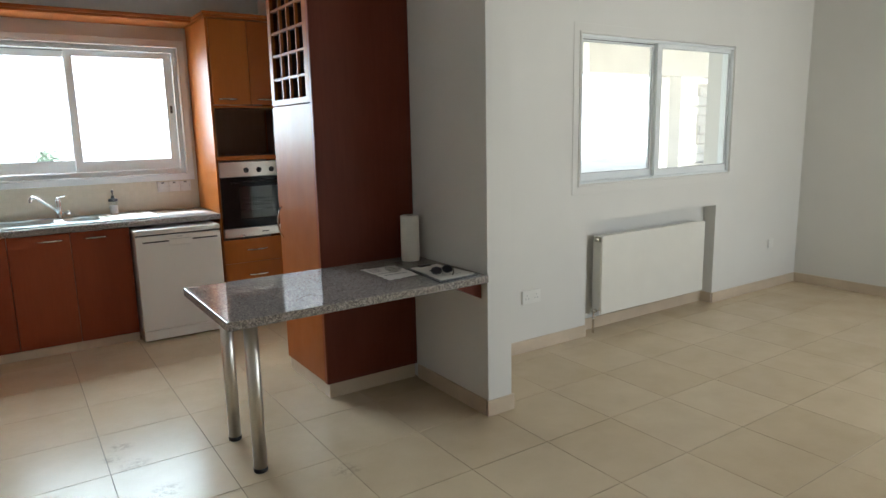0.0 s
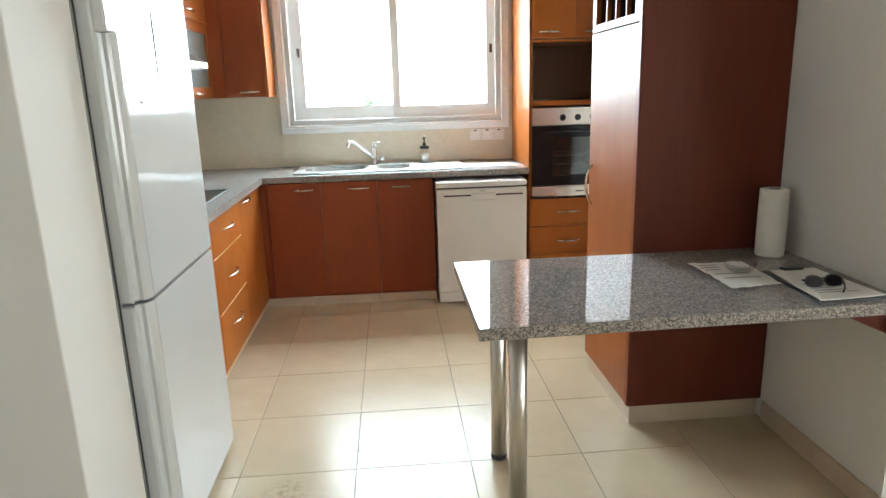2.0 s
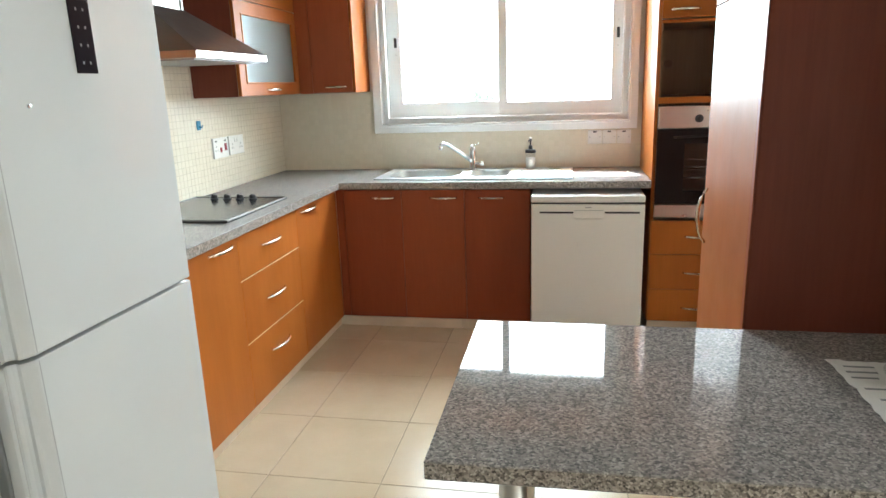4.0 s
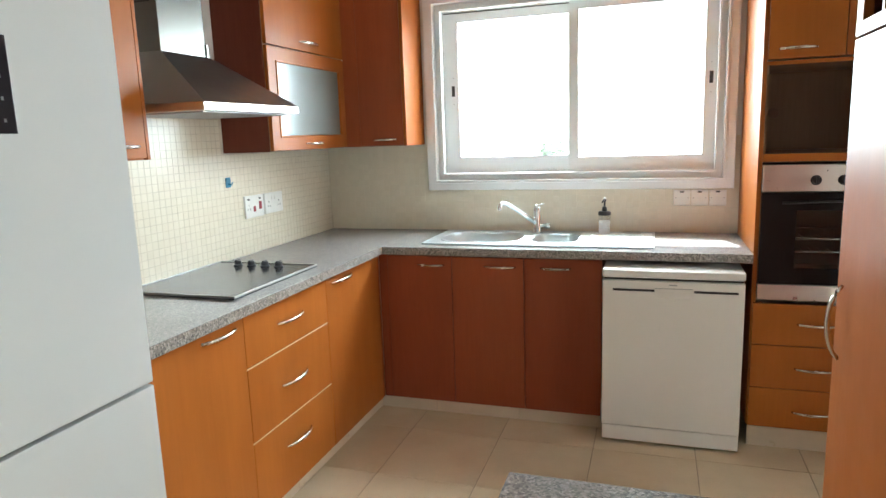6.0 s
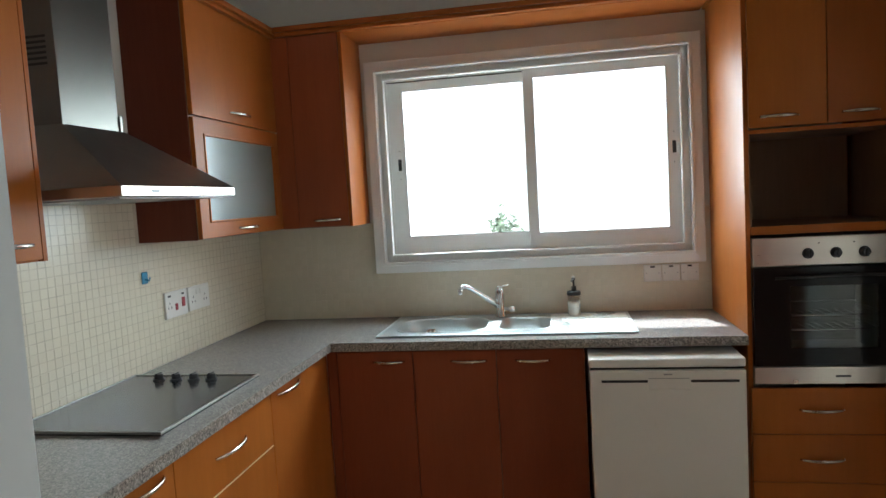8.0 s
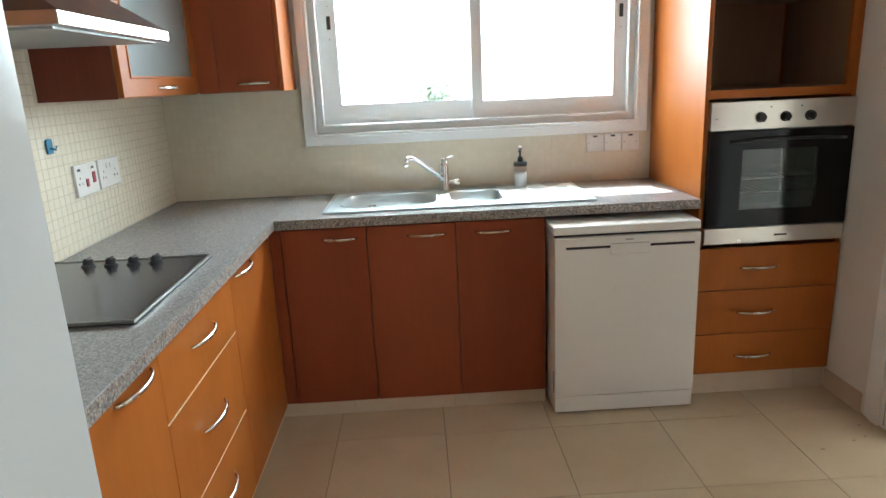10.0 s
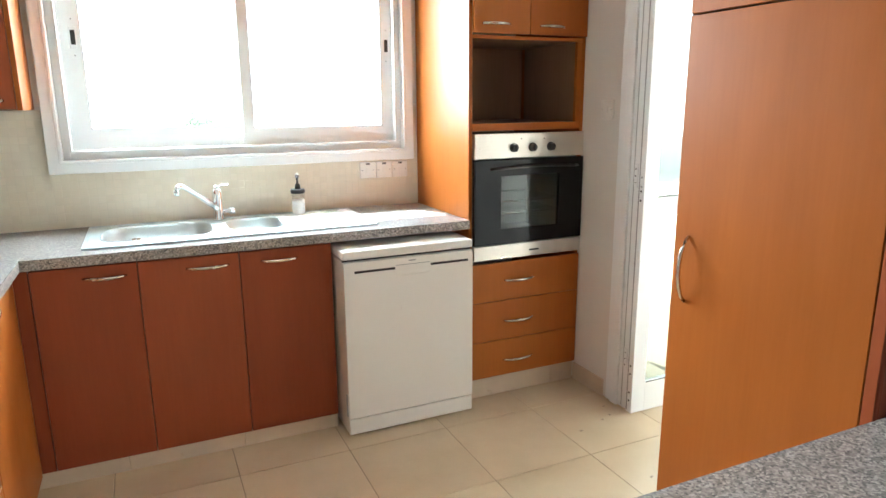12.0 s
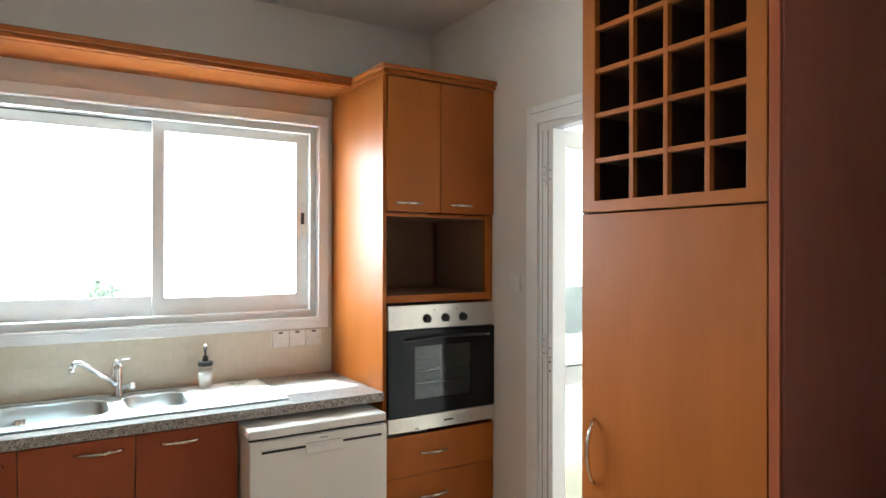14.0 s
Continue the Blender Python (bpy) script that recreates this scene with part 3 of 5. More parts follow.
def base_unit_y(x0, x1, hx, label):
    c = thing("base_cabinet", ((x0 + x1) / 2, FY + 0.3, 0), label, "kitchen cabinet", "base cabinets under the worktop")
    part("body", boxes((x0 + 0.002, x0 + 0.018, FY + 0.02, SY - 0.02, DB, CB - 0.002), (x1 - 0.018, x1 - 0.002, FY + 0.02, SY - 0.02, DB, CB - 0.002), (x0 + 0.018, x1 - 0.018, FY + 0.02, SY - 0.02, DB, DB + 0.018), (x0 + 0.018, x1 - 0.018, SY - 0.03, SY - 0.02, DB + 0.018, CB - 0.002), bevel=0), M_INNER, c)
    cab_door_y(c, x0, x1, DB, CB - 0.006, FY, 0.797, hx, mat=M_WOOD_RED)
    return c


base_unit_y(0.24, 0.592, (0.41, 0.552), "cherry veneered base cabinet with one door, beside the corner")
base_unit_y(0.592, 0.962, (0.762, 0.921), "cherry veneered base cabinet with one door, under the sink")
base_unit_y(0.962, 1.338, (1.046, 1.19), "cherry veneered base cabinet with one door, beside the dishwasher")


def base_unit_x(y0, y1, label, hy=None, drawers=()):
    c = thing("base_cabinet", (FX - 0.3, (y0 + y1) / 2, 0), label, "kitchen cabinet", "base cabinets under the worktop")
    part("body", boxes((LX + 0.02, FX - 0.02, y0 + 0.002, y0 + 0.018, DB, CB - 0.002), (LX + 0.02, FX - 0.02, y1 - 0.018, y1 - 0.002, DB, CB - 0.002), (LX + 0.02, FX - 0.02, y0 + 0.018, y1 - 0.018, DB, DB + 0.018), (LX + 0.02, LX + 0.03, y0 + 0.018, y1 - 0.018, DB + 0.018, CB - 0.002), bevel=0), M_INNER, c)
    if drawers:
        for a, b, hz in drawers:
            d = cab_door_x(c, y0, y1, a, b - 0.003, FX, hz, (4.395, 4.59), True)
            if b < 0.7:
                part("edge_band", boxes((FX - 0.018, FX - 0.0005, y0 + 0.0015, y1 - 0.0015, b - 0.0044, b - 0.0015), bevel=0), M_EDGEBAND, d, "pale veneered top edge")
    else:
        cab_door_x(c, y0, y1, DB, CB - 0.006, FX, 0.815, hy)
    return c


base_unit_x(3.60, 4.184, "cherry veneered base cabinet with one door, beside the fridge", (3.955, 4.139))
base_unit_x(4.184, 4.795, "cherry veneered base cabinet with three drawers, under the hob", None, ((DB, 0.362, 0.25), (0.362, 0.647, 0.505), (0.647, CB - 0.006, 0.755)))
base_unit_x(4.795, 5.365, "cherry veneered base cabinet with one door, beside the hob", (4.85, 5.052))
corner = thing("corner_filler", (0.2, 5.41, 0), "narrow cherry veneered corner filler of the base cabinets", "kitchen cabinet")
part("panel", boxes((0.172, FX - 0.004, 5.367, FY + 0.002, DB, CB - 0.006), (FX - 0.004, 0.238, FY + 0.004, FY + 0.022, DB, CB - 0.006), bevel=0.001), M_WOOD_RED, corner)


def plinth(parts_list, label):
    p = thing("plinth", (parts_list[0][0], parts_list[0][2], 0), label, "cabinet plinth")
    for b in parts_list:
        part("board", boxes(b, bevel=0.0015), M_SKIRT, p)
    return p


plinth([(0.172, 0.486, 5.394, 5.404, 0, DB - 0.002), (0.488, 0.93, 5.394, 5.404, 0, DB - 0.002), (0.932, 1.335, 5.394, 5.404, 0, DB - 0.002)], "beige tiled plinth under the sink cabinets")
plinth([(0.160, 0.170, 3.60, 4.05, 0, DB - 0.002), (0.160, 0.170, 4.052, 4.50, 0, DB - 0.002), (0.160, 0.170, 4.502, 4.95, 0, DB - 0.002), (0.160, 0.170, 4.952, 5.404, 0, DB - 0.002)], "beige tiled plinth under the hob cabinets")

# ---- worktop with the sink cut-out ----
SX0, SX1, SY0, SY1 = 0.415, 1.565, 5.455, 5.925
wt = thing("worktop", (0.8, 5.7, CB), "grey speckled stone-effect L-shaped kitchen worktop", "worktop")
part("slab", ring("z", CB, CT, (0.2215, 1.983, 5.370, SY - 0.009), (SX0 + 0.02, SX1 - 0.02, SY0 + 0.02, SY1 - 0.02), 0.0012), M_COUNTER, wt)
part("return_slab", boxes((LX + 0.009, 0.221, 3.585, SY - 0.009, CB, CT), bevel=0.0012), M_COUNTER, wt)

part("edge_strip", boxes((0.2225, 1.983, 5.3685, 5.3699, CB + 0.002, CT - 0.003), bevel=0), M_COUNTER_EDGE, wt, "strongly speckled front edge")
part("edge_strip", boxes((0.2215, 0.2224, 3.586, 5.3685, CB + 0.002, CT - 0.003), bevel=0), M_COUNTER_EDGE, wt, "strongly speckled front edge")

# ---- sink ----
sink = thing("kitchen_sink", ((SX0 + SX1) / 2, 5.7, CT), "stainless steel inset sink with two bowls and drainer", "sink")


def bowl(x0, x1, y0, y1, depth, name):
    bm = bmesh.new()
    rings = []
    n = 32
    cx, cy, hx, hy = (x0 + x1) / 2, (y0 + y1) / 2, (x1 - x0) / 2, (y1 - y0) / 2
    for s, z in ((1.0, 0.0), (0.97, -0.008), (0.93, -depth * 0.6), (0.88, -depth * 0.92), (0.75, -depth), (0.15, -depth - 0.004)):
        ring = []
        for k in range(n):
            t = 2 * math.pi * k / n
            c, q = math.cos(t), math.sin(t)
            e = 0.58
            ring.append(bm.verts.new((cx + hx * s * math.copysign(abs(c) ** e, c), cy + hy * s * math.copysign(abs(q) ** e, q), CT + 0.006 + z)))
        rings.append(ring)
    for a, b in zip(rings, rings[1:]):
        for k in range(n):
            bm.faces.new((a[k], a[(k + 1) % n], b[(k + 1) % n], b[k]))
    bm.faces.new(rings[-1])
    bmesh.ops.recalc_face_normals(bm, faces=list(bm.faces))
    for f in bm.faces:
        f.normal_flip()
    b = part(name, bm, M_STEEL_SINK, sink, smooth=True)
    flange, lip = bmesh.new(), []
    inner, outer = [], []
    for k in range(n + 1):
        t = 2 * math.pi * k / n
        u, v = (math.copysign(abs(w) ** 0.58, w) for w in (math.cos(t), math.sin(t)))
        m = max(abs(u), abs(v))
        lip.append((cx + (hx + 0.003) * u, cy + (hy + 0.003) * v, CT + 0.0065))
        if k < n:
            inner.append(flange.verts.new((cx + hx * u, cy + hy * v, CT + 0.0059)))
            outer.append(flange.verts.new((cx + (hx + 0.003) * u / m, cy + (hy + 0.003) * v / m, CT + 0.0059)))
    for k in range(n):
        flange.faces.new((inner[k], outer[k], outer[(k + 1) % n], inner[(k + 1) % n]))
    bmesh.ops.recalc_face_normals(flange, faces=list(flange.faces))
    part("flange", flange, M_STEEL_SINK, b)
    part("lip", tube(lip, 0.0035, 8), M_STEEL_SINK, b, "rounded steel lip", smooth=True)
    part("drain", lathe([(0.001, 0.003), (0.032, 0.003), (0.038, 0.0)], (cx, cy, CT + 0.003 - depth), 20), M_STEEL_SINK, b, "round steel drain")


B1, B2 = (0.47, 0.90, 5.52, 5.86), (0.955, 1.20, 5.545, 5.845)


Z0, Z1 = CT + 0.0005, CT + 0.006
XS = [SX0, B1[0] + 0.004, B1[1] - 0.004, B2[0] + 0.004, B2[1] - 0.004, SX1]
DECK = [(XS[0], XS[1], SY0, SY1, Z0, Z1), (XS[2], XS[3], SY0, SY1, Z0, Z1), (XS[4], XS[5], SY0, SY1, Z0, Z1),
        (XS[1], XS[2], SY0, B1[2] + 0.004, Z0, Z1), (XS[1], XS[2], B1[3] - 0.004, SY1, Z0, Z1), (XS[3], XS[4], SY0, B2[2] + 0.004, Z0, Z1), (XS[3], XS[4], B2[3] - 0.004, SY1, Z0, Z1)]
for db in DECK:
    part("deck_plate", boxes(db, bevel=0), M_DRAINER if db[0] == XS[4] else M_STEEL_SINK, sink)
part("rim", boxes(*[(a, b, c, d, CT + 0.004, CT + 0.0095) for a, b, c, d in ((SX0 - 0.006, SX1 + 0.006, SY0 - 0.006, SY0 + 0.006), (SX0 - 0.006, SX1 + 0.006, SY1 - 0.006, SY1 + 0.006), (SX0 - 0.006, SX0 + 0.006, SY0 + 0.006, SY1 - 0.006), (SX1 - 0.006, SX1 + 0.006, SY0 + 0.006, SY1 - 0.006))], bevel=0.002), M_STEEL_SINK, sink)
bowl(*B1, 0.16, "bowl")
bowl(*B2, 0.13, "bowl")
for k in range(7):
    yy = 5.56 + k * 0.045
    part("drainer_rib", tube([(1.245, yy, CT + 0.005), (1.26, yy, CT + 0.0075), (1.50, yy, CT + 0.0075), (1.515, yy, CT + 0.005)], 0.0035, 8, 0.5), M_DRAINER, sink, smooth=True)

# ---- tap ----
TX, TY = 0.945, 5.885
tap = thing("kitchen_tap", (TX, TY, CT + 0.006), "chrome single-lever mixer tap with a long angled spout", "tap")
part("body", lathe([(0.001, 0), (0.030, 0), (0.030, 0.006), (0.0235, 0.012), (0.0235, 0.115), (0.020, 0.14), (0.001, 0.145)], (TX, TY, CT + 0.006), 24), M_CHROME, tap, smooth=True)
part("spout", join(tube([(TX - 0.005, TY - 0.010, CT + 0.062), (TX - 0.05, TY - 0.045, CT + 0.102), (TX - 0.10, TY - 0.083, CT + 0.145), (TX - 0.142, TY - 0.118, CT + 0.178), (TX - 0.165, TY - 0.138, CT + 0.184), (TX - 0.178, TY - 0.150, CT + 0.172)], [0.0145, 0.0135, 0.012, 0.011, 0.011, 0.0105], 12),
                   lathe([(0.011, -0.022), (0.012, -0.018), (0.012, 0.0)], (TX - 0.178, TY - 0.150, CT + 0.170), 16)), M_CHROME, tap, smooth=True)
part("lever", join(lathe([(0.001, 0.026), (0.014, 0.022), (0.018, 0.0)], (TX, TY, CT + 0.140), 16), tube([(TX, TY, CT + 0.158), (TX + 0.02, TY - 0.02, CT + 0.165), (TX + 0.045, TY - 0.045, CT + 0.172)], [0.008, 0.007, 0.006], 10, 0.6)), M_CHROME, tap, "chrome flat lever", smooth=True)
part("side_valve", lathe([(0.001, 0.015), (0.011, 0.015), (0.011, 0.045), (0.016, 0.046), (0.016, 0.072), (0.001, 0.074)], (TX, TY - 0.005, CT + 0.045), 16, "x"), M_CHROME, tap, "chrome appliance valve knob", smooth=True)

# ---- soap dispenser ----
PX, PY = 1.312, 5.87
soap = thing("soap_dispenser", (PX, PY, CT + 0.006), "clear ribbed soap bottle with a black pump, part filled", "soap dispenser")
part("bottle", lathe([(0.001, 0), (0.029, 0), (0.032, 0.006), (0.031, 0.03), (0.0325, 0.055), (0.031, 0.08), (0.0315, 0.095), (0.027, 0.104), (0.001, 0.106)], (PX, PY, CT + 0.0065), 20), M_BOTTLE, soap, "clear ribbed plastic bottle", smooth=True)
part("liquid", lathe([(0.001, 0.002), (0.027, 0.002), (0.030, 0.007), (0.029, 0.03), (0.0305, 0.055), (0.0295, 0.070), (0.001, 0.071)], (PX, PY, CT + 0.0065), 20), M_SOAP, soap, "milky liquid soap", smooth=True)
part("collar", lathe([(0.001, 0.102), (0.033, 0.102), (0.034, 0.106), (0.034, 0.118), (0.030, 0.122), (0.001, 0.123)], (PX, PY, CT + 0.0065), 20), M_BLACK, soap, smooth=True)
part("pump", join(lathe([(0.001, 0.122), (0.014, 0.122), (0.012, 0.145), (0.005, 0.148), (0.005, 0.175), (0.009, 0.176), (0.009, 0.186), (0.001, 0.188)], (PX, PY, CT + 0.0065), 14), tube([(PX, PY, CT + 0.186), (PX - 0.006, PY - 0.018, CT + 0.187), (PX - 0.010, PY - 0.032, CT + 0.180)], [0.005, 0.0045, 0.004], 8)), M_BLACK, soap, smooth=True)
part("pump_tip", lathe([(0.001, 0.188), (0.0085, 0.188), (0.008, 0.195), (0.001, 0.197)], (PX, PY, CT + 0.0068), 14), M_PLASTIC_WHITE, soap, "white pump cap", smooth=True)
tray = thing("sponge_tray", (1.46, 5.87, CT + 0.006), "small clear flat dish on the drainer", "dish")
part("dish", lathe([(0.001, 0), (0.035, 0), (0.05, 0.007), (0.048, 0.009), (0.034, 0.003), (0.001, 0.003)], (1.46, 5.87, CT + 0.0085), 24), M_BOWLGLASS, tray, smooth=True)

# ---- dishwasher ----
dx0, dx1, dyf = 1.347, 1.945, 5.258
dw = thing("dishwasher", ((dx0 + dx1) / 2, 5.5, 0), "off-white freestanding dishwasher standing proud of the worktop", "dishwasher")
part("body", boxes((dx0 + 0.004, dx1 - 0.004, dyf + 0.035, 5.85, 0.012, 0.785), bevel=0.004), M_WHITE_DW, dw)
part("lid", boxes((dx0, dx1, dyf + 0.006, 5.86, 0.790, 0.827), bevel=0.008, seg=3), M_WHITE_DW, dw)
ddoor = part("door", boxes((dx0 + 0.002, dx1 - 0.002, dyf, dyf + 0.033, 0.088, 0.780), bevel=0.004), M_WHITE_DW, dw)
# Black filler puts the shade into the gap between lid and door.
part("lid_gap", boxes((dx0 + 0.006, dx1 - 0.006, dyf + 0.022, dyf + 0.0345, 0.7805, 0.7895), bevel=0), M_RUBBER, dw, "black filler giving the gap under the lid its shade")
grip = bmesh.new()
gv = [[grip.verts.new((x, dyf - d, z)) for x in (1.576, 1.732)] for d, z in ((0.0005, 0.7475), (0.001, 0.747), (0.002, 0.735), (0.0065, 0.715), (0.0075, 0.708), (0.005, 0.703), (0.0005, 0.702))]
for a, b in zip(gv, gv[1:]):
    grip.faces.new((a[0], a[1], b[1], b[0]))
for k in (0, 1):
    grip.faces.new([row[k] for row in gv])
bmesh.ops.recalc_face_normals(grip, faces=list(grip.faces))
part("grip", grip, M_WHITE_DW, ddoor, "moulded off-white grip")
# Grey strip draws the shadow line over the grip.
part("grip_shadow_gap", boxes((1.576, 1.732, dyf - 0.0008, dyf, 0.7478, 0.7505), bevel=0), M_GREYTRIM, ddoor, "fine grey line for the shadow above the grip")
for a, b in ((1.395, 1.574), (1.738, 1.917)):
    part("vent_slot", boxes((a, b, dyf - 0.002, dyf, 0.733, 0.743), bevel=0), M_BLACK, ddoor, "black slot in the door top")
part("badge", boxes((1.635, 1.668, dyf - 0.001, dyf, 0.762, 0.768), bevel=0), M_GREYTRIM, ddoor)
part("kick_panel", boxes((dx0 + 0.004, dx1 - 0.004, dyf + 0.002, dyf + 0.04, 0.014, 0.084), bevel=0.003), M_WHITE_DW, dw)
for fx in (dx0 + 0.05, dx1 - 0.05):
    for fy in (dyf + 0.07, 5.8):
        part("foot", lathe([(0.018, 0), (0.018, 0.013)], (fx, fy, 0), 12), M_RUBBER, dw)
part("hinge", boxes((dx0 - 0.003, dx0 + 0.002, dyf + 0.012, dyf + 0.02, 0.10, 0.20), bevel=0), M_GREYTRIM, dw)

# ---- oven tower ----
ox0, ox1, oy = 1.988, 2.602, 5.385
TOP = 2.338
tower = thing("oven_tower", ((ox0 + ox1) / 2, 5.7, 0), "tall cherry veneered oven housing with drawers and open niche", "kitchen cabinet")
part("side_panel", boxes((ox0 - 0.004, ox0 + 0.014, oy, SY - 0.009, 0.097, TOP), bevel=0.001), M_WOOD, tower)
part("side_panel", boxes((ox1 - 0.018, ox1, oy, SY - 0.002, 0.097, TOP), bevel=0.001), M_WOOD, tower)
for nb in ((ox1 - 0.030, ox1 - 0.0195, oy + 0.0205, 5.8795, 1.3245, 1.6895), (ox0 + 0.015, ox0 + 0.026, oy + 0.02, 5.90, 1.325, 1.69), (ox0 + 0.026, ox1 - 0.045, 5.88, 5.90, 1.325, 1.69), (ox0 + 0.015, ox1 - 0.019, oy + 0.02, 5.90, 1.69, 1.706), (ox0 + 0.015, ox1 - 0.019, oy + 0.02, 5.90, 1.305, 1.324)):
    part("niche_panel", boxes(nb, bevel=0), M_INNER, tower)
part("niche_edge", boxes((ox0 + 0.015, ox1 - 0.019, oy, oy + 0.019, 1.29, 1.324), (ox0 + 0.015, ox1 - 0.019, oy, oy + 0.019, 1.69, 1.706), (ox1 - 0.045, ox1 - 0.019, oy, oy + 0.019, 1.324, 1.69), bevel=0.001), M_WOOD_X, tower)
part("cable_grommet", lathe([(0.012, -0.004), (0.022, -0.004), (0.024, 0.0), (0.012, 0.0), (0.012, -0.004)], (2.11, 5.88, 1.50), 20, "y"), M_INNER, tower, "round brown cable outlet")
cab_door_y(tower, 2.0, 2.284, 1.71, TOP - 0.006, oy - 0.018, 1.752, (2.042, 2.181))
cab_door_y(tower, 2.284, 2.598, 1.71, TOP - 0.006, oy - 0.018, 1.750, (2.335, 2.466))
for a, b, hz in ((0.098, 0.285, 0.180), (0.285, 0.485, 0.382), (0.485, 0.675, 0.585)):
    cab_door_y(tower, 1.988, 2.598, a, b, oy - 0.018, hz, (2.168, 2.330), drawer=True)
part("cornice", boxes((ox0 - 0.016, ox1 + 0.0, oy - 0.03, SY - 0.003, TOP, TOP + 0.02), (ox0 - 0.026, ox1 + 0.0, oy - 0.042, SY - 0.003, TOP + 0.02, TOP + 0.042), bevel=0.004), M_WOOD_X, tower)
plinth([(1.99, 2.45, oy - 0.006, oy + 0.004, 0, 0.094), (2.452, 2.590, oy - 0.006, oy + 0.004, 0, 0.094)], "beige tiled plinth under the oven housing")

oven = thing("oven", (2.295, 5.5, 0.69), "built-in black glass oven with a steel control panel", "oven")
ex0, ex1 = 2.003, 2.596
part("body", boxes((ex0 + 0.02, ex1 - 0.02, 5.86, 5.88, 0.70, 1.26), (ex0 + 0.02, ex0 + 0.04, oy + 0.01, 5.86, 0.70, 1.26), (ex1 - 0.04, ex1 - 0.02, oy + 0.01, 5.86, 0.70, 1.26), (ex0 + 0.04, ex1 - 0.04, oy + 0.01, 5.86, 0.70, 0.76), (ex0 + 0.04, ex1 - 0.04, oy + 0.01, 5.86, 1.14, 1.26), bevel=0), M_OVEN_ENAMEL, oven)
panel = part("control_panel", boxes((ex0, ex1, oy - 0.022, oy + 0.008, 1.165, 1.278), bevel=0.003), M_STEEL, oven, "brushed steel control panel")
for kx in (2.205, 2.306, 2.407):
    part("knob", join(lathe([(0.001, -0.024), (0.014, -0.024), (0.017, -0.004), (0.021, -0.002), (0.021, 0)], (kx, oy - 0.022, 1.213), 20, "y"), boxes((kx - 0.004, kx + 0.004, oy - 0.052, oy - 0.045, 1.196, 1.230), bevel=0.001)), M_BLACK, panel, "black oven knob", smooth=False)
for kx in (2.245, 2.37):
    part("indicator", lathe([(0.003, -0.002), (0.003, 0)], (kx, oy - 0.022, 1.252), 8, "y"), M_BLACK, panel)
odoor = part("door", rect_frame("y", oy - 0.026, oy - 0.002, ex0, ex1, 0.765, 1.160, 0.137, 0.075, 0.070, bevel=0.002), M_OVENBLACK, oven, "black glass oven door")
og = part("window", boxes((ex0 + 0.138, ex1 - 0.138, oy - 0.024, oy - 0.018, 0.836, 1.084), bevel=0), M_OVENGLASS, odoor, "smoked oven window")
part("handle", tube([(ex0 + 0.08 + 0.48 * k / 14, oy - 0.026 - 0.028 * math.sin(math.pi * k / 14) ** 0.5, 1.118 + 0.010 * math.sin(math.pi * k / 14)) for k in range(15)], 0.008, 8, 0.7), M_BLACK, odoor, "black bowed oven handle", smooth=True)
part("base_strip", boxes((ex0, ex1, oy - 0.022, oy + 0.008, 0.692, 0.760), bevel=0.002), M_STEEL, oven, "brushed steel lower strip")
part("badge", boxes((2.30, 2.355, oy - 0.0235, oy - 0.022, 0.719, 0.727), bevel=0), M_BLACK, oven)
part("cavity_back", boxes((ex0 + 0.045, ex1 - 0.045, 5.80, 5.81, 0.77, 1.13), bevel=0), M_OVEN_ENAMEL, oven)
for z in (0.897, 0.955):
    part("rack", join(tube([(ex0 + 0.06, 5.43, z), (ex1 - 0.06, 5.43, z)], 0.0045, 8), tube([(ex0 + 0.06, 5.76, z), (ex1 - 0.06, 5.76, z)], 0.003, 6), *[tube([(ex0 + 0.08 + 0.036 * k, 5.44, z), (ex0 + 0.08 + 0.036 * k, 5.75, z)], 0.0015, 6) for k in range(13)]), M_CHROME, oven, "chrome oven rack", smooth=True)

# ---- wall cabinets ----
UB, UX, UY = 1.40, -0.107, 5.70
nc = thing("wall_cabinet", (-0.25, 3.9, UB), "cherry veneered wall cabinet with one tall door, beside the hood", "kitchen cabinet", "wall cabinets")
part("body", boxes((LX + 0.002, UX - 0.019, 3.60, 4.162, UB, TOP), bevel=0.001), M_WOOD, nc)
cab_door_x(nc, 3.60, 4.148, UB + 0.004, TOP, UX, 1.446, (3.985, 4.117))
part("edge_panel", boxes((UX - 0.018, UX, 4.149, 4.164, UB, TOP), bevel=0.001), M_WOOD, nc)

gc = thing("wall_cabinet", (-0.25, 5.34, UB), "cherry veneered wall cabinet with a frosted glass lower door", "kitchen cabinet", "wall cabinets")
GY0, GY1 = 4.945, 5.735
part("body", boxes((LX + 0.002, UX - 0.019, GY0, GY0 + 0.018, UB, TOP), (LX + 0.002, UX - 0.019, GY1 - 0.018, GY1, UB, TOP), (LX + 0.002, LX + 0.012, GY0 + 0.018, GY1 - 0.018, UB, TOP), (LX + 0.012, UX - 0.019, GY0 + 0.018, GY1 - 0.018, UB, UB + 0.018), (LX + 0.012, UX - 0.019, GY0 + 0.018, GY1 - 0.018, 1.868, 1.886), (LX + 0.012, UX - 0.019, GY0 + 0.018, GY1 - 0.018, TOP - 0.018, TOP), bevel=0.001), M_INNER, gc)
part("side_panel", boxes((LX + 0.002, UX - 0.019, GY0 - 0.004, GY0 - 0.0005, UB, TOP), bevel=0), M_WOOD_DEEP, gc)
cab_door_x(gc, GY0, GY1, 1.882, TOP, UX, 1.925, (5.24, 5.43))
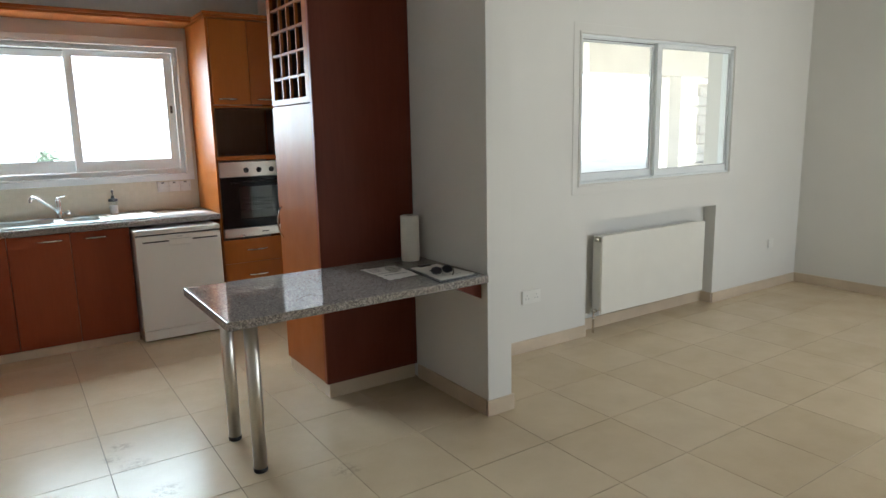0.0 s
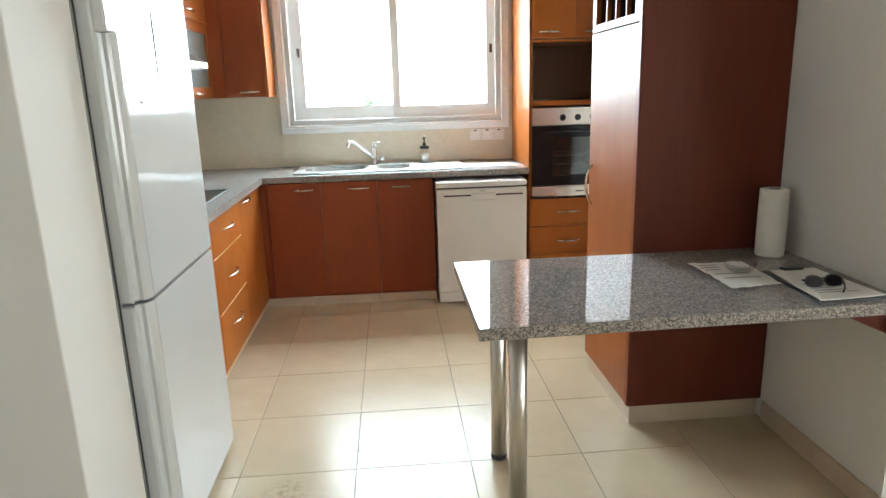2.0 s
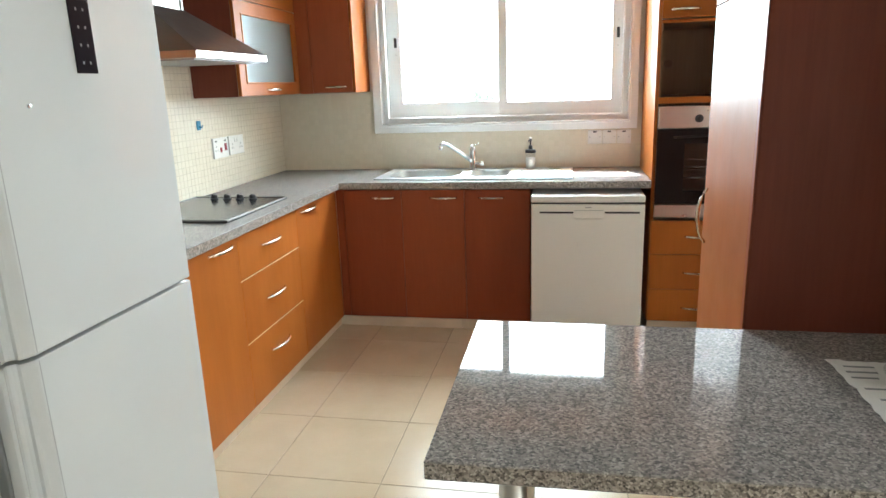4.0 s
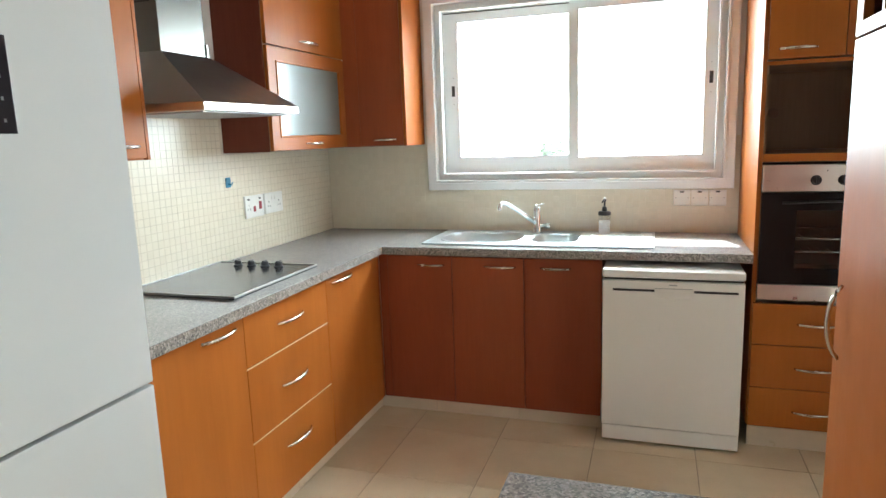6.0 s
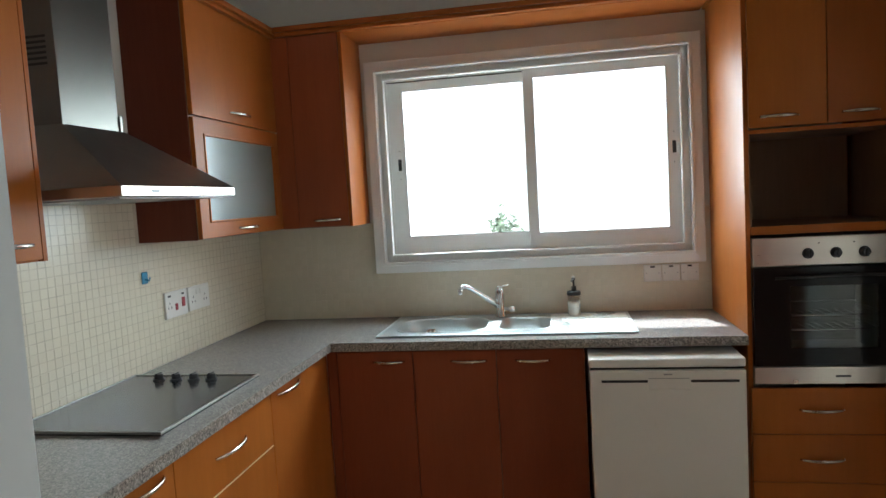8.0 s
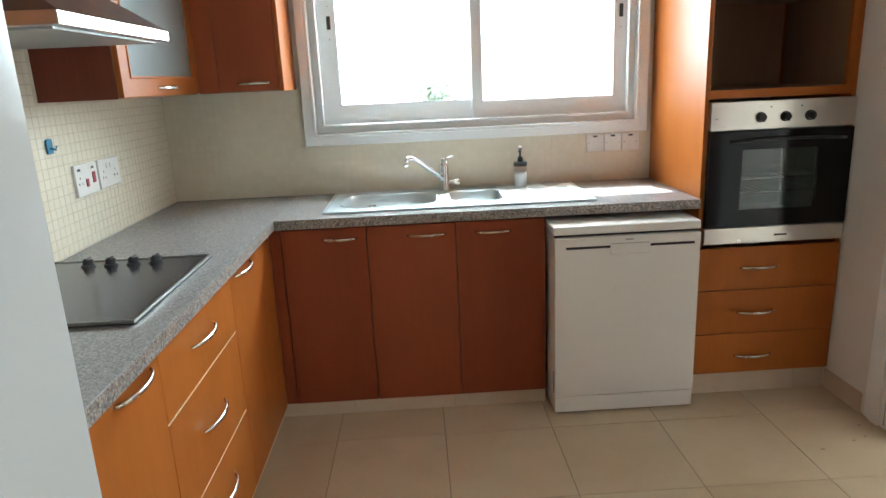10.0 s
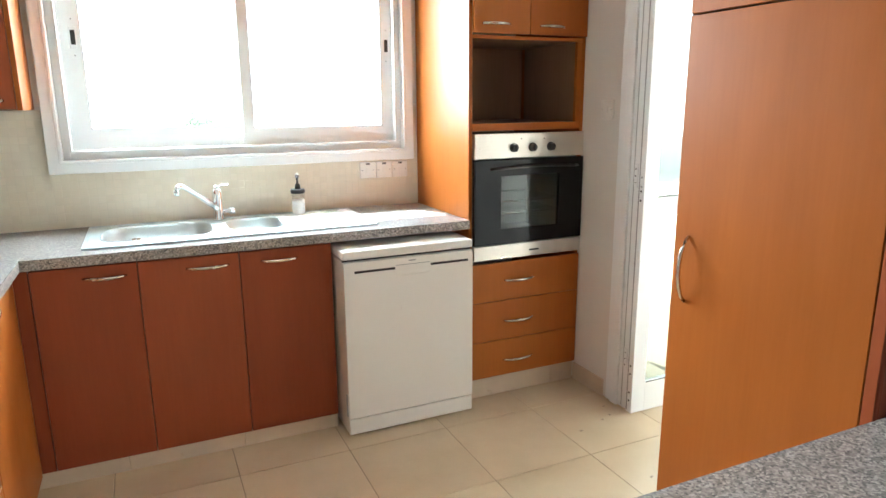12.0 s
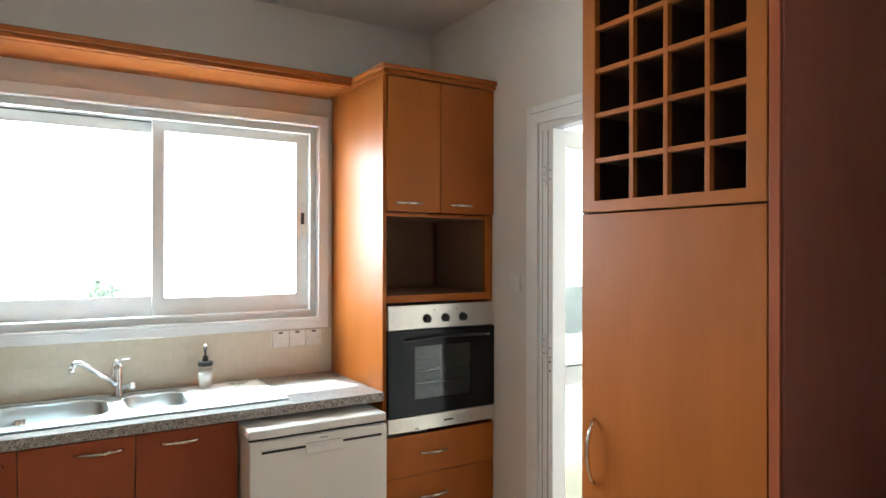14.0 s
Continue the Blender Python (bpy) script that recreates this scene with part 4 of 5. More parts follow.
gd = part("door", rect_frame("x", UX - 0.018, UX, GY0 + 0.0015, GY1 - 0.0015, UB + 0.004, 1.877, 0.075, 0.068, 0.068, bevel=0.0015), M_WOOD, gc, "cherry veneered frame door")
part("bead", rect_frame("x", UX - 0.006, UX + 0.004, GY0 + 0.068, GY1 - 0.086, 1.464, 1.817, 0.009, bevel=0.002), M_WOOD, gd)
part("pane", boxes((UX - 0.010, UX - 0.005, GY0 + 0.070, GY1 - 0.07, 1.466, 1.815), bevel=0), M_FROST, gd, "frosted greenish glass")
handle(gd, (UX, 5.24, 1.432), (UX, 5.425, 1.432), (1, 0, 0), 0.026)

uc = thing("wall_cabinet", (0.1, 5.85, UB), "cherry veneered wall cabinet with one door, beside the window", "kitchen cabinet", "wall cabinets")
part("body", boxes((-0.10, 0.240, UY + 0.019, SY - 0.002, UB, TOP), bevel=0.001), M_INNER, uc)
part("side_panel", boxes((0.241, 0.259, UY, SY - 0.002, UB, TOP), bevel=0.001), M_WOOD, uc)
part("filler", boxes((UX + 0.001, -0.020, UY + 0.004, UY + 0.019, UB, TOP), bevel=0.001), M_WOOD_RED, uc)
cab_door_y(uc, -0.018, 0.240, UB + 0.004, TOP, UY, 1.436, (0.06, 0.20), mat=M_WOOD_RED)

cor = thing("cornice_board", (0, 5.7, TOP), "cherry veneered cornice running above the wall cabinets and hood", "cornice")
part("left_board", boxes((LX + 0.002, UX + 0.018, 3.60, SY - 0.002, TOP + 0.001, TOP + 0.020), (LX + 0.002, UX + 0.032, 3.60, SY - 0.002, TOP + 0.020, TOP + 0.045), bevel=0.004), M_WOOD_Y, cor)
pel = thing("window_pelmet", (1.1, 5.8, TOP), "cherry veneered pelmet board bridging above the window", "pelmet")
part("soffit", boxes((0.20, ox0 - 0.027, UY + 0.02, SY - 0.003, TOP + 0.0, TOP + 0.016), bevel=0.001), M_WOOD_X, pel)
part("front", boxes((UX + 0.033, ox0 - 0.027, UY - 0.018, UY + 0.0195, TOP + 0.001, TOP + 0.020), (UX + 0.033, ox0 - 0.027, UY - 0.032, UY + 0.0195, TOP + 0.020, TOP + 0.045), bevel=0.004), M_WOOD_X, pel)

# ---- hood ----
HY0, HY1, HXF, HZ = 4.212, 4.840, 0.097, 1.556
hood = thing("cooker_hood", (-0.15, 4.53, HZ), "stainless steel chimney cooker hood", "cooker hood")


def canopy():
    bm = bmesh.new()
    cy0, cy1, cx = 4.415, 4.69, -0.235
    lo = [(LX + 0.009, HY0, HZ + 0.036), (HXF, HY0, HZ + 0.036), (HXF, HY1, HZ + 0.036), (LX + 0.009, HY1, HZ + 0.036)]
    hi = [(LX + 0.009, cy0 - 0.01, HZ + 0.245), (cx + 0.01, cy0 - 0.01, HZ + 0.245), (cx + 0.01, cy1 + 0.01, HZ + 0.245), (LX + 0.009, cy1 + 0.01, HZ + 0.245)]
    a = [bm.verts.new(p) for p in lo]
    b = [bm.verts.new(p) for p in hi]
    for k in range(4):
        bm.faces.new((a[k], a[(k + 1) % 4], b[(k + 1) % 4], b[k]))
    bm.faces.new(b)
    bm.faces.new(a[::-1])
    bmesh.ops.recalc_face_normals(bm, faces=list(bm.faces))
    return bm


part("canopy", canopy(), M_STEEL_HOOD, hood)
part("front_lip", boxes((LX + 0.009, HXF, HY0, HY1, HZ + 0.006, HZ + 0.0355), bevel=0.002), M_STEEL, hood)
part("filter", boxes((LX + 0.04, HXF - 0.03, HY0 + 0.03, HY1 - 0.03, HZ, HZ + 0.006), bevel=0.001), M_GREYTRIM, hood, "grey metal grease filter")
part("badge", boxes((HXF, HXF + 0.001, 4.345, 4.385, HZ + 0.016, HZ + 0.026), bevel=0), M_BLACK, hood)
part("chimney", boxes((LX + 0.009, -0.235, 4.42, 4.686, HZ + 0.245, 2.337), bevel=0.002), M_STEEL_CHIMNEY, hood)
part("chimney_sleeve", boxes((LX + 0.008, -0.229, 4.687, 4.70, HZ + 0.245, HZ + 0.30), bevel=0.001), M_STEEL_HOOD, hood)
for k in range(6):
    z = 1.985 + k * 0.0165
    part("vent_slot", boxes((LX + 0.05, -0.265, 4.4185, 4.42, z, z + 0.008), bevel=0), M_BLACK, hood, "black vent slot")

# ---- hob ----
hob = thing("ceramic_hob", (-0.12, 4.52, CT), "black glass ceramic hob with a steel edge and four knobs", "hob")
hx0, hx1, hy0, hy1 = -0.372, 0.138, 4.225, 4.835
part("glass", boxes((hx0 + 0.010, hx1 - 0.010, hy0 + 0.010, hy1 - 0.010, CT + 0.0042, CT + 0.009), bevel=0.001), M_HOB, hob)
# Black ring puts in the shadow under the raised hob edge.
part("gasket", ring("z", CT + 0.0004, CT + 0.0042, (hx0 + 0.0015, hx1 - 0.0015, hy0 + 0.0015, hy1 - 0.0015), (hx0 + 0.02, hx1 - 0.02, hy0 + 0.02, hy1 - 0.02), 0), M_RUBBER, hob, "black ring for the shadow gap under the edge")
part("edge_trim", ring("z", CT + 0.0043, CT + 0.0125, (hx0, hx1, hy0, hy1), (hx0 + 0.009, hx1 - 0.009, hy0 + 0.009, hy1 - 0.009), 0.002), M_STEEL_HOOD, hob, "satin steel trim")
for kx in (-0.225, -0.155, -0.085, -0.015):
    part("knob", join(lathe([(0.021, 0), (0.021, 0.006), (0.016, 0.009), (0.015, 0.024), (0.001, 0.026)], (kx, 4.765, CT + 0.008), 18), boxes((kx - 0.004, kx + 0.004, 4.749, 4.781, CT + 0.03, CT + 0.037), bevel=0.001)), M_BLACK, hob, "black hob knob")

# ---- fridge ----
FX1, FYA, FYB, FH, SEAM = 0.362, 2.872, 3.573, 1.845, 0.853
fr = thing("fridge_freezer", (0.0, 3.22, 0), "tall white fridge freezer with full-height grip channel and dark display", "fridge")
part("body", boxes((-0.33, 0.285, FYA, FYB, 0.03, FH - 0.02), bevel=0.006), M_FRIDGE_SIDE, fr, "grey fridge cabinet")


def door_profile(z0, z1, round_top):
    """A fridge door whose near edge carries a grip channel; extruded upward, with softened top and bottom."""
    prof = [(0.292, FYB - 0.001), (0.354, FYB - 0.001), (0.362, FYB - 0.010), (0.362, FYA + 0.062), (0.358, FYA + 0.052), (0.352, FYA + 0.040), (0.345, FYA + 0.034), (0.333, FYA + 0.036), (0.326, FYA + 0.030), (0.322, FYA + 0.020), (0.326, FYA + 0.010), (0.330, FYA + 0.003), (0.322, FYA + 0.0), (0.292, FYA + 0.001)]
    bm = bmesh.new()
    levels = [(z0, 0.006), (z0 + 0.004, 0.0)]
    if round_top:
        levels += [(z1 - 0.03 + 0.03 * math.sin(a), 0.03 * (1 - math.cos(a))) for a in [0, 0.4, 0.8, 1.2, 1.5]]
    else:
        levels += [(z1 - 0.004, 0.0), (z1, 0.006)]
    rings = []
    for z, ins in levels:
        rings.append([bm.verts.new((x - (ins * 0.25 if x > 0.3 else 0), min(max(y, FYA + ins), FYB - 0.001 - ins), z)) for x, y in prof])
    n = len(prof)
    for a, b in zip(rings, rings[1:]):
        for k in range(n):
            bm.faces.new((a[k], a[(k + 1) % n], b[(k + 1) % n], b[k]))
    bm.faces.new(rings[0][::-1])
    bm.faces.new(rings[-1])
    bmesh.ops.recalc_face_normals(bm, faces=list(bm.faces))
    return bm


ud = part("freezer_door", door_profile(SEAM + 0.005, FH, True), M_WHITE_APP, fr, "glossy white upper door")
ld = part("fridge_door", door_profile(0.035, SEAM - 0.005, False), M_WHITE_APP, fr, "glossy white lower door")
part("gasket", boxes((0.2855, 0.2915, FYA + 0.01, FYB - 0.01, 0.05, FH - 0.03), bevel=0), M_GREYTRIM, fr, "grey rubber gasket")
part("grip_cap", boxes((0.326, 0.361, FYA + 0.002, FYA + 0.064, 1.585, 1.78), bevel=0.006), M_WHITE_APP, ud)
part("grip_seam", boxes((0.3618, 0.3626, FYA + 0.068, FYA + 0.070, SEAM + 0.01, 1.585), bevel=0), M_GREYTRIM, ud)
part("grip_seam", boxes((0.3618, 0.3626, FYA + 0.068, FYA + 0.070, 0.04, SEAM - 0.01), bevel=0), M_GREYTRIM, ld)
disp = part("display", boxes((0.3615, 0.365, 3.214, 3.286, 1.48, 1.668), bevel=0.001), M_SCREEN, ud, "narrow dark display panel")
for r in range(4):
    for c in range(2):
        part("icon", boxes((0.365, 0.3655, 3.236 + c * 0.024, 3.241 + c * 0.024, 1.502 + r * 0.042, 1.509 + r * 0.042), bevel=0), M_INK, ud)
part("badge", lathe([(0.001, 0.004), (0.005, 0.003), (0.006, 0.0)], (0.362, 3.046, 1.407), 12, "x"), M_CHROME, ud)
for fx in (-0.25, 0.25):
    for fy in (FYA + 0.06, FYB - 0.06):
        part("foot", lathe([(0.02, 0), (0.02, 0.031)], (fx, fy, 0), 12), M_BLACK, fr)

# ---- pantry with bottle rack ----
PXF, PY0, PY1 = 2.012, 3.525, 4.150
pan = thing("pantry_cabinet", (2.3, 3.83, 0), "tall cherry veneered pantry cabinet with lattice bottle rack above", "kitchen cabinet")
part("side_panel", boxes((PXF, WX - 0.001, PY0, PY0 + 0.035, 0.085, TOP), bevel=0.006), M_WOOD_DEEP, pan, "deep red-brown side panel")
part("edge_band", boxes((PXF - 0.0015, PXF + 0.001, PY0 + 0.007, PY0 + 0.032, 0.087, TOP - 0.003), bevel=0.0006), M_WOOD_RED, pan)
# Unseen far side, coloured dark to weaken its orange reflection in the oven.
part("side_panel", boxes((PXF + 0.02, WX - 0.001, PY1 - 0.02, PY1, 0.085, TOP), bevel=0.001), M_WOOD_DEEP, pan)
part("back_panel", boxes((WX - 0.02, WX - 0.002, PY0 + 0.046, PY1 - 0.021, 0.085, TOP), bevel=0), M_INNER, pan)
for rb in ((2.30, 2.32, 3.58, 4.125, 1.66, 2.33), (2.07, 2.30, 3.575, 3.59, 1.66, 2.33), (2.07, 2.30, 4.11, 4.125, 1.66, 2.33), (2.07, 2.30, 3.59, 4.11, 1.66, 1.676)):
    part("rack_panel", boxes(rb, bevel=0), M_DARKWOOD, pan, "dark interior panel with the shade in its colour")
dd = part("door", boxes((PXF, PXF + 0.02, 3.562, 4.135, 0.090, 1.639), bevel=0.0015), M_WOOD, pan)
handle(dd, (PXF, 4.083, 0.862), (PXF, 4.083, 1.052), (-1, 0, 0), 0.03)
rack = part("bottle_rack", rect_frame("x", PXF, PXF + 0.022, 3.562, 4.135, 1.644, TOP - 0.003, 0.050, 0.040, 0.033, bevel=0.002), M_WOOD, pan)
ys = [3.7155, 3.8385, 3.952]
zs = [1.792, 1.923, 2.050, 2.173]
for y in ys:
    part("upright", boxes((PXF + 0.003, PXF + 0.020, y - 0.007, y + 0.007, 1.677, TOP - 0.043), bevel=0.001), M_WOOD, rack)
    part("divider", boxes((PXF + 0.0205, PXF + 0.26, y - 0.0065, y + 0.0065, 1.677, TOP - 0.043), bevel=0), M_DARKWOOD, rack, "dark rack divider with the shade in its colour")
cols = [3.612] + ys + [4.085]
for z in zs:
    for a, b in zip(cols, cols[1:]):
        part("divider", boxes((PXF + 0.0205, PXF + 0.26, a + 0.0075, b - 0.0075, z - 0.0065, z + 0.0065), bevel=0), M_DARKWOOD, rack, "dark rack divider with the shade in its colour")
        part("shelf", boxes((PXF + 0.003, PXF + 0.020, a + (0.0075 if a != cols[0] else 0.0), b - (0.0075 if b != cols[-1] else 0.0), z - 0.007, z + 0.007), bevel=0.001), M_WOOD_Y, rack)
part("cornice", boxes((PXF - 0.016, WX - 0.002, PY0 - 0.016, PY1 + 0.016, TOP + 0.0005, TOP + 0.02), (PXF - 0.028, WX - 0.002, PY0 - 0.028, PY1 + 0.028, TOP + 0.02, TOP + 0.042), bevel=0.004), M_WOOD_Y, pan)
plinth([(PXF + 0.025, WX - 0.014, PY0 + 0.012, PY0 + 0.022, 0, 0.083), (PXF + 0.015, PXF + 0.025, PY0 + 0.012, PY1 - 0.01, 0, 0.083)], "beige tiled plinth under the pantry")

# ---- breakfast bar ----
TBZ, TBX, TBY0, TBY1 = 0.759, 1.290, 2.785, 3.522
bar = thing("breakfast_bar", (1.9, 3.14, 0), "polished grey speckled granite breakfast bar on two steel legs", "table")
bar_top = boxes((TBX, WX - 0.001, TBY0, TBY1, TBZ - 0.038, TBZ), bevel=0.003)
for v in bar_top.verts:
    if v.co.x > 2.0 and v.co.y < 3.0:
        v.co.y += 0.024
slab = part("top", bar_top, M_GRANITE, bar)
# Side faces take the darker, more contrasty copy of the top's granite.
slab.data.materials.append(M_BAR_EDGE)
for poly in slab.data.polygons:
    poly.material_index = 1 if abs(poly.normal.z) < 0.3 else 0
for lx, ly in ((1.436, 2.973), (1.434, 3.352)):
    leg = part("leg", lathe([(0.030, 0.022), (0.030, TBZ - 0.040)], (lx, ly, 0), 28), M_STEEL, bar, "brushed steel tube leg", smooth=True)
    part("foot", lathe([(0.001, 0), (0.028, 0), (0.0315, 0.004), (0.0315, 0.018), (0.028, 0.022)], (lx, ly, 0), 24), M_BLACK, leg, "black plastic foot cap", smooth=True)
    part("flange", lathe([(0.001, TBZ - 0.048), (0.045, TBZ - 0.048), (0.045, TBZ - 0.0385), (0.001, TBZ - 0.0385)], (lx, ly, 0), 24), M_STEEL, leg)


def bracket():
    bm = bmesh.new()
    z = TBZ - 0.0385
    tri = [(WX - 0.001, z), (WX - 0.18, z), (WX - 0.18, z - 0.012), (WX - 0.001, z - 0.095)]
    a = [bm.verts.new((x, 2.87, h)) for x, h in tri]
    b = [bm.verts.new((x, 2.90, h)) for x, h in tri]
    for k in range(4):
        bm.faces.new((a[k], a[(k + 1) % 4], b[(k + 1) % 4], b[k]))
    bm.faces.new(a[::-1])
    bm.faces.new(b)
    bmesh.ops.recalc_face_normals(bm, faces=list(bm.faces))
    bmesh.ops.bevel(bm, geom=list(bm.edges), offset=0.0015, segments=1, affect="EDGES")
    return bm


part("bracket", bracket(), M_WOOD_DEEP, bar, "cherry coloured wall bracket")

roll = thing("kitchen_roll", (2.505, 3.405, TBZ), "roll of white kitchen paper standing on the bar", "kitchen roll")
part("paper", lathe([(0.021, 0.001), (0.050, 0.001), (0.052, 0.006), (0.053, 0.13), (0.052, 0.252), (0.050, 0.258), (0.021, 0.258), (0.021, 0.001)], (2.505, 3.405, TBZ), 40), M_TISSUE, roll, smooth=False)
part("core", lathe([(0.019, 0.0015), (0.0205, 0.0015), (0.0205, 0.259), (0.019, 0.259), (0.019, 0.0015)], (2.505, 3.405, TBZ), 24), M_CARD, roll, "cardboard core")


def sheet(corners, thick, z, curl=0.0, nx=10):
    """A thin sheet through four plan corners, with slightly lifted edges."""
    bm = bmesh.new()
    c = [Vector((x, y, 0)) for x, y in corners]
    grid = []
    for i in range(nx + 1):
        row = []
        for j in range(nx + 1):
            u, v = i / nx, j / nx
            p = c[0].lerp(c[1], u).lerp(c[3].lerp(c[2], u), v)
            p.z = z + curl * (abs(2 * u - 1) ** 3 * 0.6 + abs(2 * v - 1) ** 4 * 0.5 + 0.12 * math.sin(7 * u + 3 * v))
            row.append(bm.verts.new(p))
        grid.append(row)
    fs = [bm.faces.new((grid[i][j], grid[i + 1][j], grid[i + 1][j + 1], grid[i][j + 1])) for i in range(nx) for j in range(nx)]
    ext = bmesh.ops.extrude_face_region(bm, geom=fs)
    bmesh.ops.translate(bm, verts=[v for v in ext["geom"] if isinstance(v, bmesh.types.BMVert)], vec=(0, 0, thick))
    bmesh.ops.recalc_face_normals(bm, faces=list(bm.faces))
    return bm


def torn_sheet(corners, thick, z):
    """A creased sheet whose edge is torn unevenly."""
    r = random.Random(12)
    c = [Vector(p) for p in corners]
    edge = []
    for k in range(4):
        for j in range(14):
            p = c[k].lerp(c[(k + 1) % 4], j / 14)
            edge.append(p + Vector((r.uniform(-1, 1), r.uniform(-1, 1))) * (0.0035 if j else 0.006))
    mid = sum(c, Vector((0, 0))) / 4
    bm = bmesh.new()
    rings = []
    for s in (1.0, 0.8, 0.55, 0.28):
        rings.append([bm.verts.new((*(mid + (p - mid) * s), z + r.uniform(0, 0.0022) + (r.uniform(0, 0.004) if s == 1.0 else 0))) for p in edge])
    faces = []
    for a, b in zip(rings, rings[1:]):
        for k in range(56):
            faces.append(bm.faces.new((a[k], a[(k + 1) % 56], b[(k + 1) % 56], b[k])))
    faces.append(bm.faces.new(rings[-1]))
    ext = bmesh.ops.extrude_face_region(bm, geom=faces)
    bmesh.ops.translate(bm, verts=[v for v in ext["geom"] if isinstance(v, bmesh.types.BMVert)], vec=(0, 0, thick))
    bmesh.ops.recalc_face_normals(bm, faces=list(bm.faces))
    return bm


paper = thing("newspaper_sheet", (2.24, 3.18, TBZ), "creased printed sheet of paper lying on the bar", "paper")
part("page", torn_sheet([(2.152, 3.010), (2.328, 3.030), (2.350, 3.318), (2.146, 3.322)], 0.0006, TBZ + 0.0015), M_PAPER, paper)
for k, (yy, x0, x1) in enumerate(((3.285, 2.170, 2.235), (3.255, 2.165, 2.23), (3.225, 2.165, 2.22), (3.170, 2.170, 2.30), (3.12, 2.180, 2.31))):
    part("print_line", boxes((x0, x1, yy, yy + 0.008, TBZ + 0.0042, TBZ + 0.0047), bevel=0), M_INK, paper, "grey unreadable printed line")
gb = thing("glass_bowl", (2.265, 3.180, TBZ + 0.005), "small clear glass bowl on the printed sheet", "bowl")
part("bowl", lathe([(0.001, 0), (0.026, 0.0), (0.042, 0.010), (0.055, 0.030), (0.057, 0.036), (0.054, 0.036), (0.040, 0.013), (0.024, 0.004), (0.001, 0.004)], (2.265, 3.180, TBZ + 0.006), 32), M_BOWLGLASS, gb, smooth=True)

clip = thing("clipboard", (2.44, 3.02, TBZ), "black clipboard holding white papers on the bar", "clipboard")
part("board", sheet([(2.318, 2.820), (2.562, 2.842), (2.540, 3.182), (2.352, 3.182)], 0.006, TBZ + 0.001), M_BLACK, clip)
part("paper", sheet([(2.330, 2.834), (2.550, 2.852), (2.528, 3.165), (2.362, 3.165)], 0.003, TBZ + 0.0078, 0.002), M_PAPER, clip)
for k in range(5):
    yy = 2.90 + k * 0.022
    part("print_line", boxes((2.37, 2.50 - 0.02 * (k % 3), yy, yy + 0.005, TBZ + 0.0122, TBZ + 0.0126), bevel=0), M_INK, clip, "grey unreadable printed line")
part("clip", boxes((2.41, 2.48, 3.150, 3.180, TBZ + 0.0078, TBZ + 0.020), bevel=0.003), M_BLACK, clip, "black spring clip")
gl = thing("sunglasses", (2.43, 3.05, TBZ + 0.012), "folded black sunglasses on the papers", "sunglasses")
gz = TBZ + 0.026
for sx in (-0.033, 0.033):
    lens = bmesh.new()
    loop = [(math.cos(t), math.sin(t)) for t in [2 * math.pi * k / 20 for k in range(20)]]
    rows = [[lens.verts.new((2.43 + sx + c * 0.028, 2.972 + q * 0.012 + h * 0.5, gz + q * 0.016 + h)) for c, q in loop] for h in (-0.0012, 0.0012)]
    for k in range(20):
        lens.faces.new((rows[0][k], rows[0][(k + 1) % 20], rows[1][(k + 1) % 20], rows[1][k]))
    lens.faces.new(rows[0][::-1])
    lens.faces.new(rows[1])
    part("lens", lens, M_SCREEN, gl, "dark lens")
    part("rim", tube([(2.43 + sx + c * 0.029, 2.972 + q * 0.0125, gz + q * 0.0165) for c, q in loop + loop[:1]], 0.0026, 6), M_BLACK, gl, smooth=True)
part("bridge", tube([(2.423, 2.978, gz + 0.006), (2.43, 2.980, gz + 0.009), (2.437, 2.978, gz + 0.006)], 0.0028, 6), M_BLACK, gl, smooth=True)
part("temple", tube([(2.367, 2.974, gz + 0.004), (2.372, 2.995, gz), (2.40, 3.01, gz - 0.008), (2.475, 3.012, gz - 0.011)], 0.003, 8), M_BLACK, gl, smooth=True)
part("temple", tube([(2.493, 2.974, gz + 0.004), (2.488, 2.955, gz - 0.004), (2.470, 2.925, gz - 0.010), (2.440, 2.890, gz - 0.012)], 0.003, 8), M_BLACK, gl, smooth=True)


# ---- sockets and switches ----
def holes_x(parent, x, ys_zs, size=0.004, mat=None):
    for y, z in ys_zs:
        part("socket_hole", boxes((x, x + 0.0006, y - size / 2, y + size / 2, z - size, z + size), bevel=0), mat or M_BLACK, parent, "dark socket slot")


s1 = thing("cooker_switch", (LX, 5.14, 1.125), "white cooker control plate with a red switch and socket", "socket")
part("plate", boxes((LX + 0.006, LX + 0.018, 5.062, 5.222, 1.070, 1.182), bevel=0.003), M_PLASTIC_WHITE, s1)
holes_x(s1, LX + 0.018, [(5.090, 1.135), (5.080, 1.115), (5.102, 1.115)])
part("rocker", boxes((LX + 0.018, LX + 0.021, 5.178, 5.200, 1.108, 1.148), bevel=0.001), M_RED, s1, "red rocker switch")
part("rocker", boxes((LX + 0.018, LX + 0.021, 5.128, 5.146, 1.10, 1.128), bevel=0.001), M_RED, s1, "small red rocker switch")
part("neon", boxes((LX + 0.018, LX + 0.019, 5.18, 5.197, 1.160, 1.168), bevel=0), M_BLACK, s1)
part("neon", boxes((LX + 0.018, LX + 0.019, 5.08, 5.10, 1.160, 1.168), bevel=0), M_BLACK, s1)
s2 = thing("double_socket", (LX, 5.32, 1.125), "white double wall socket on the mosaic splashback", "socket")
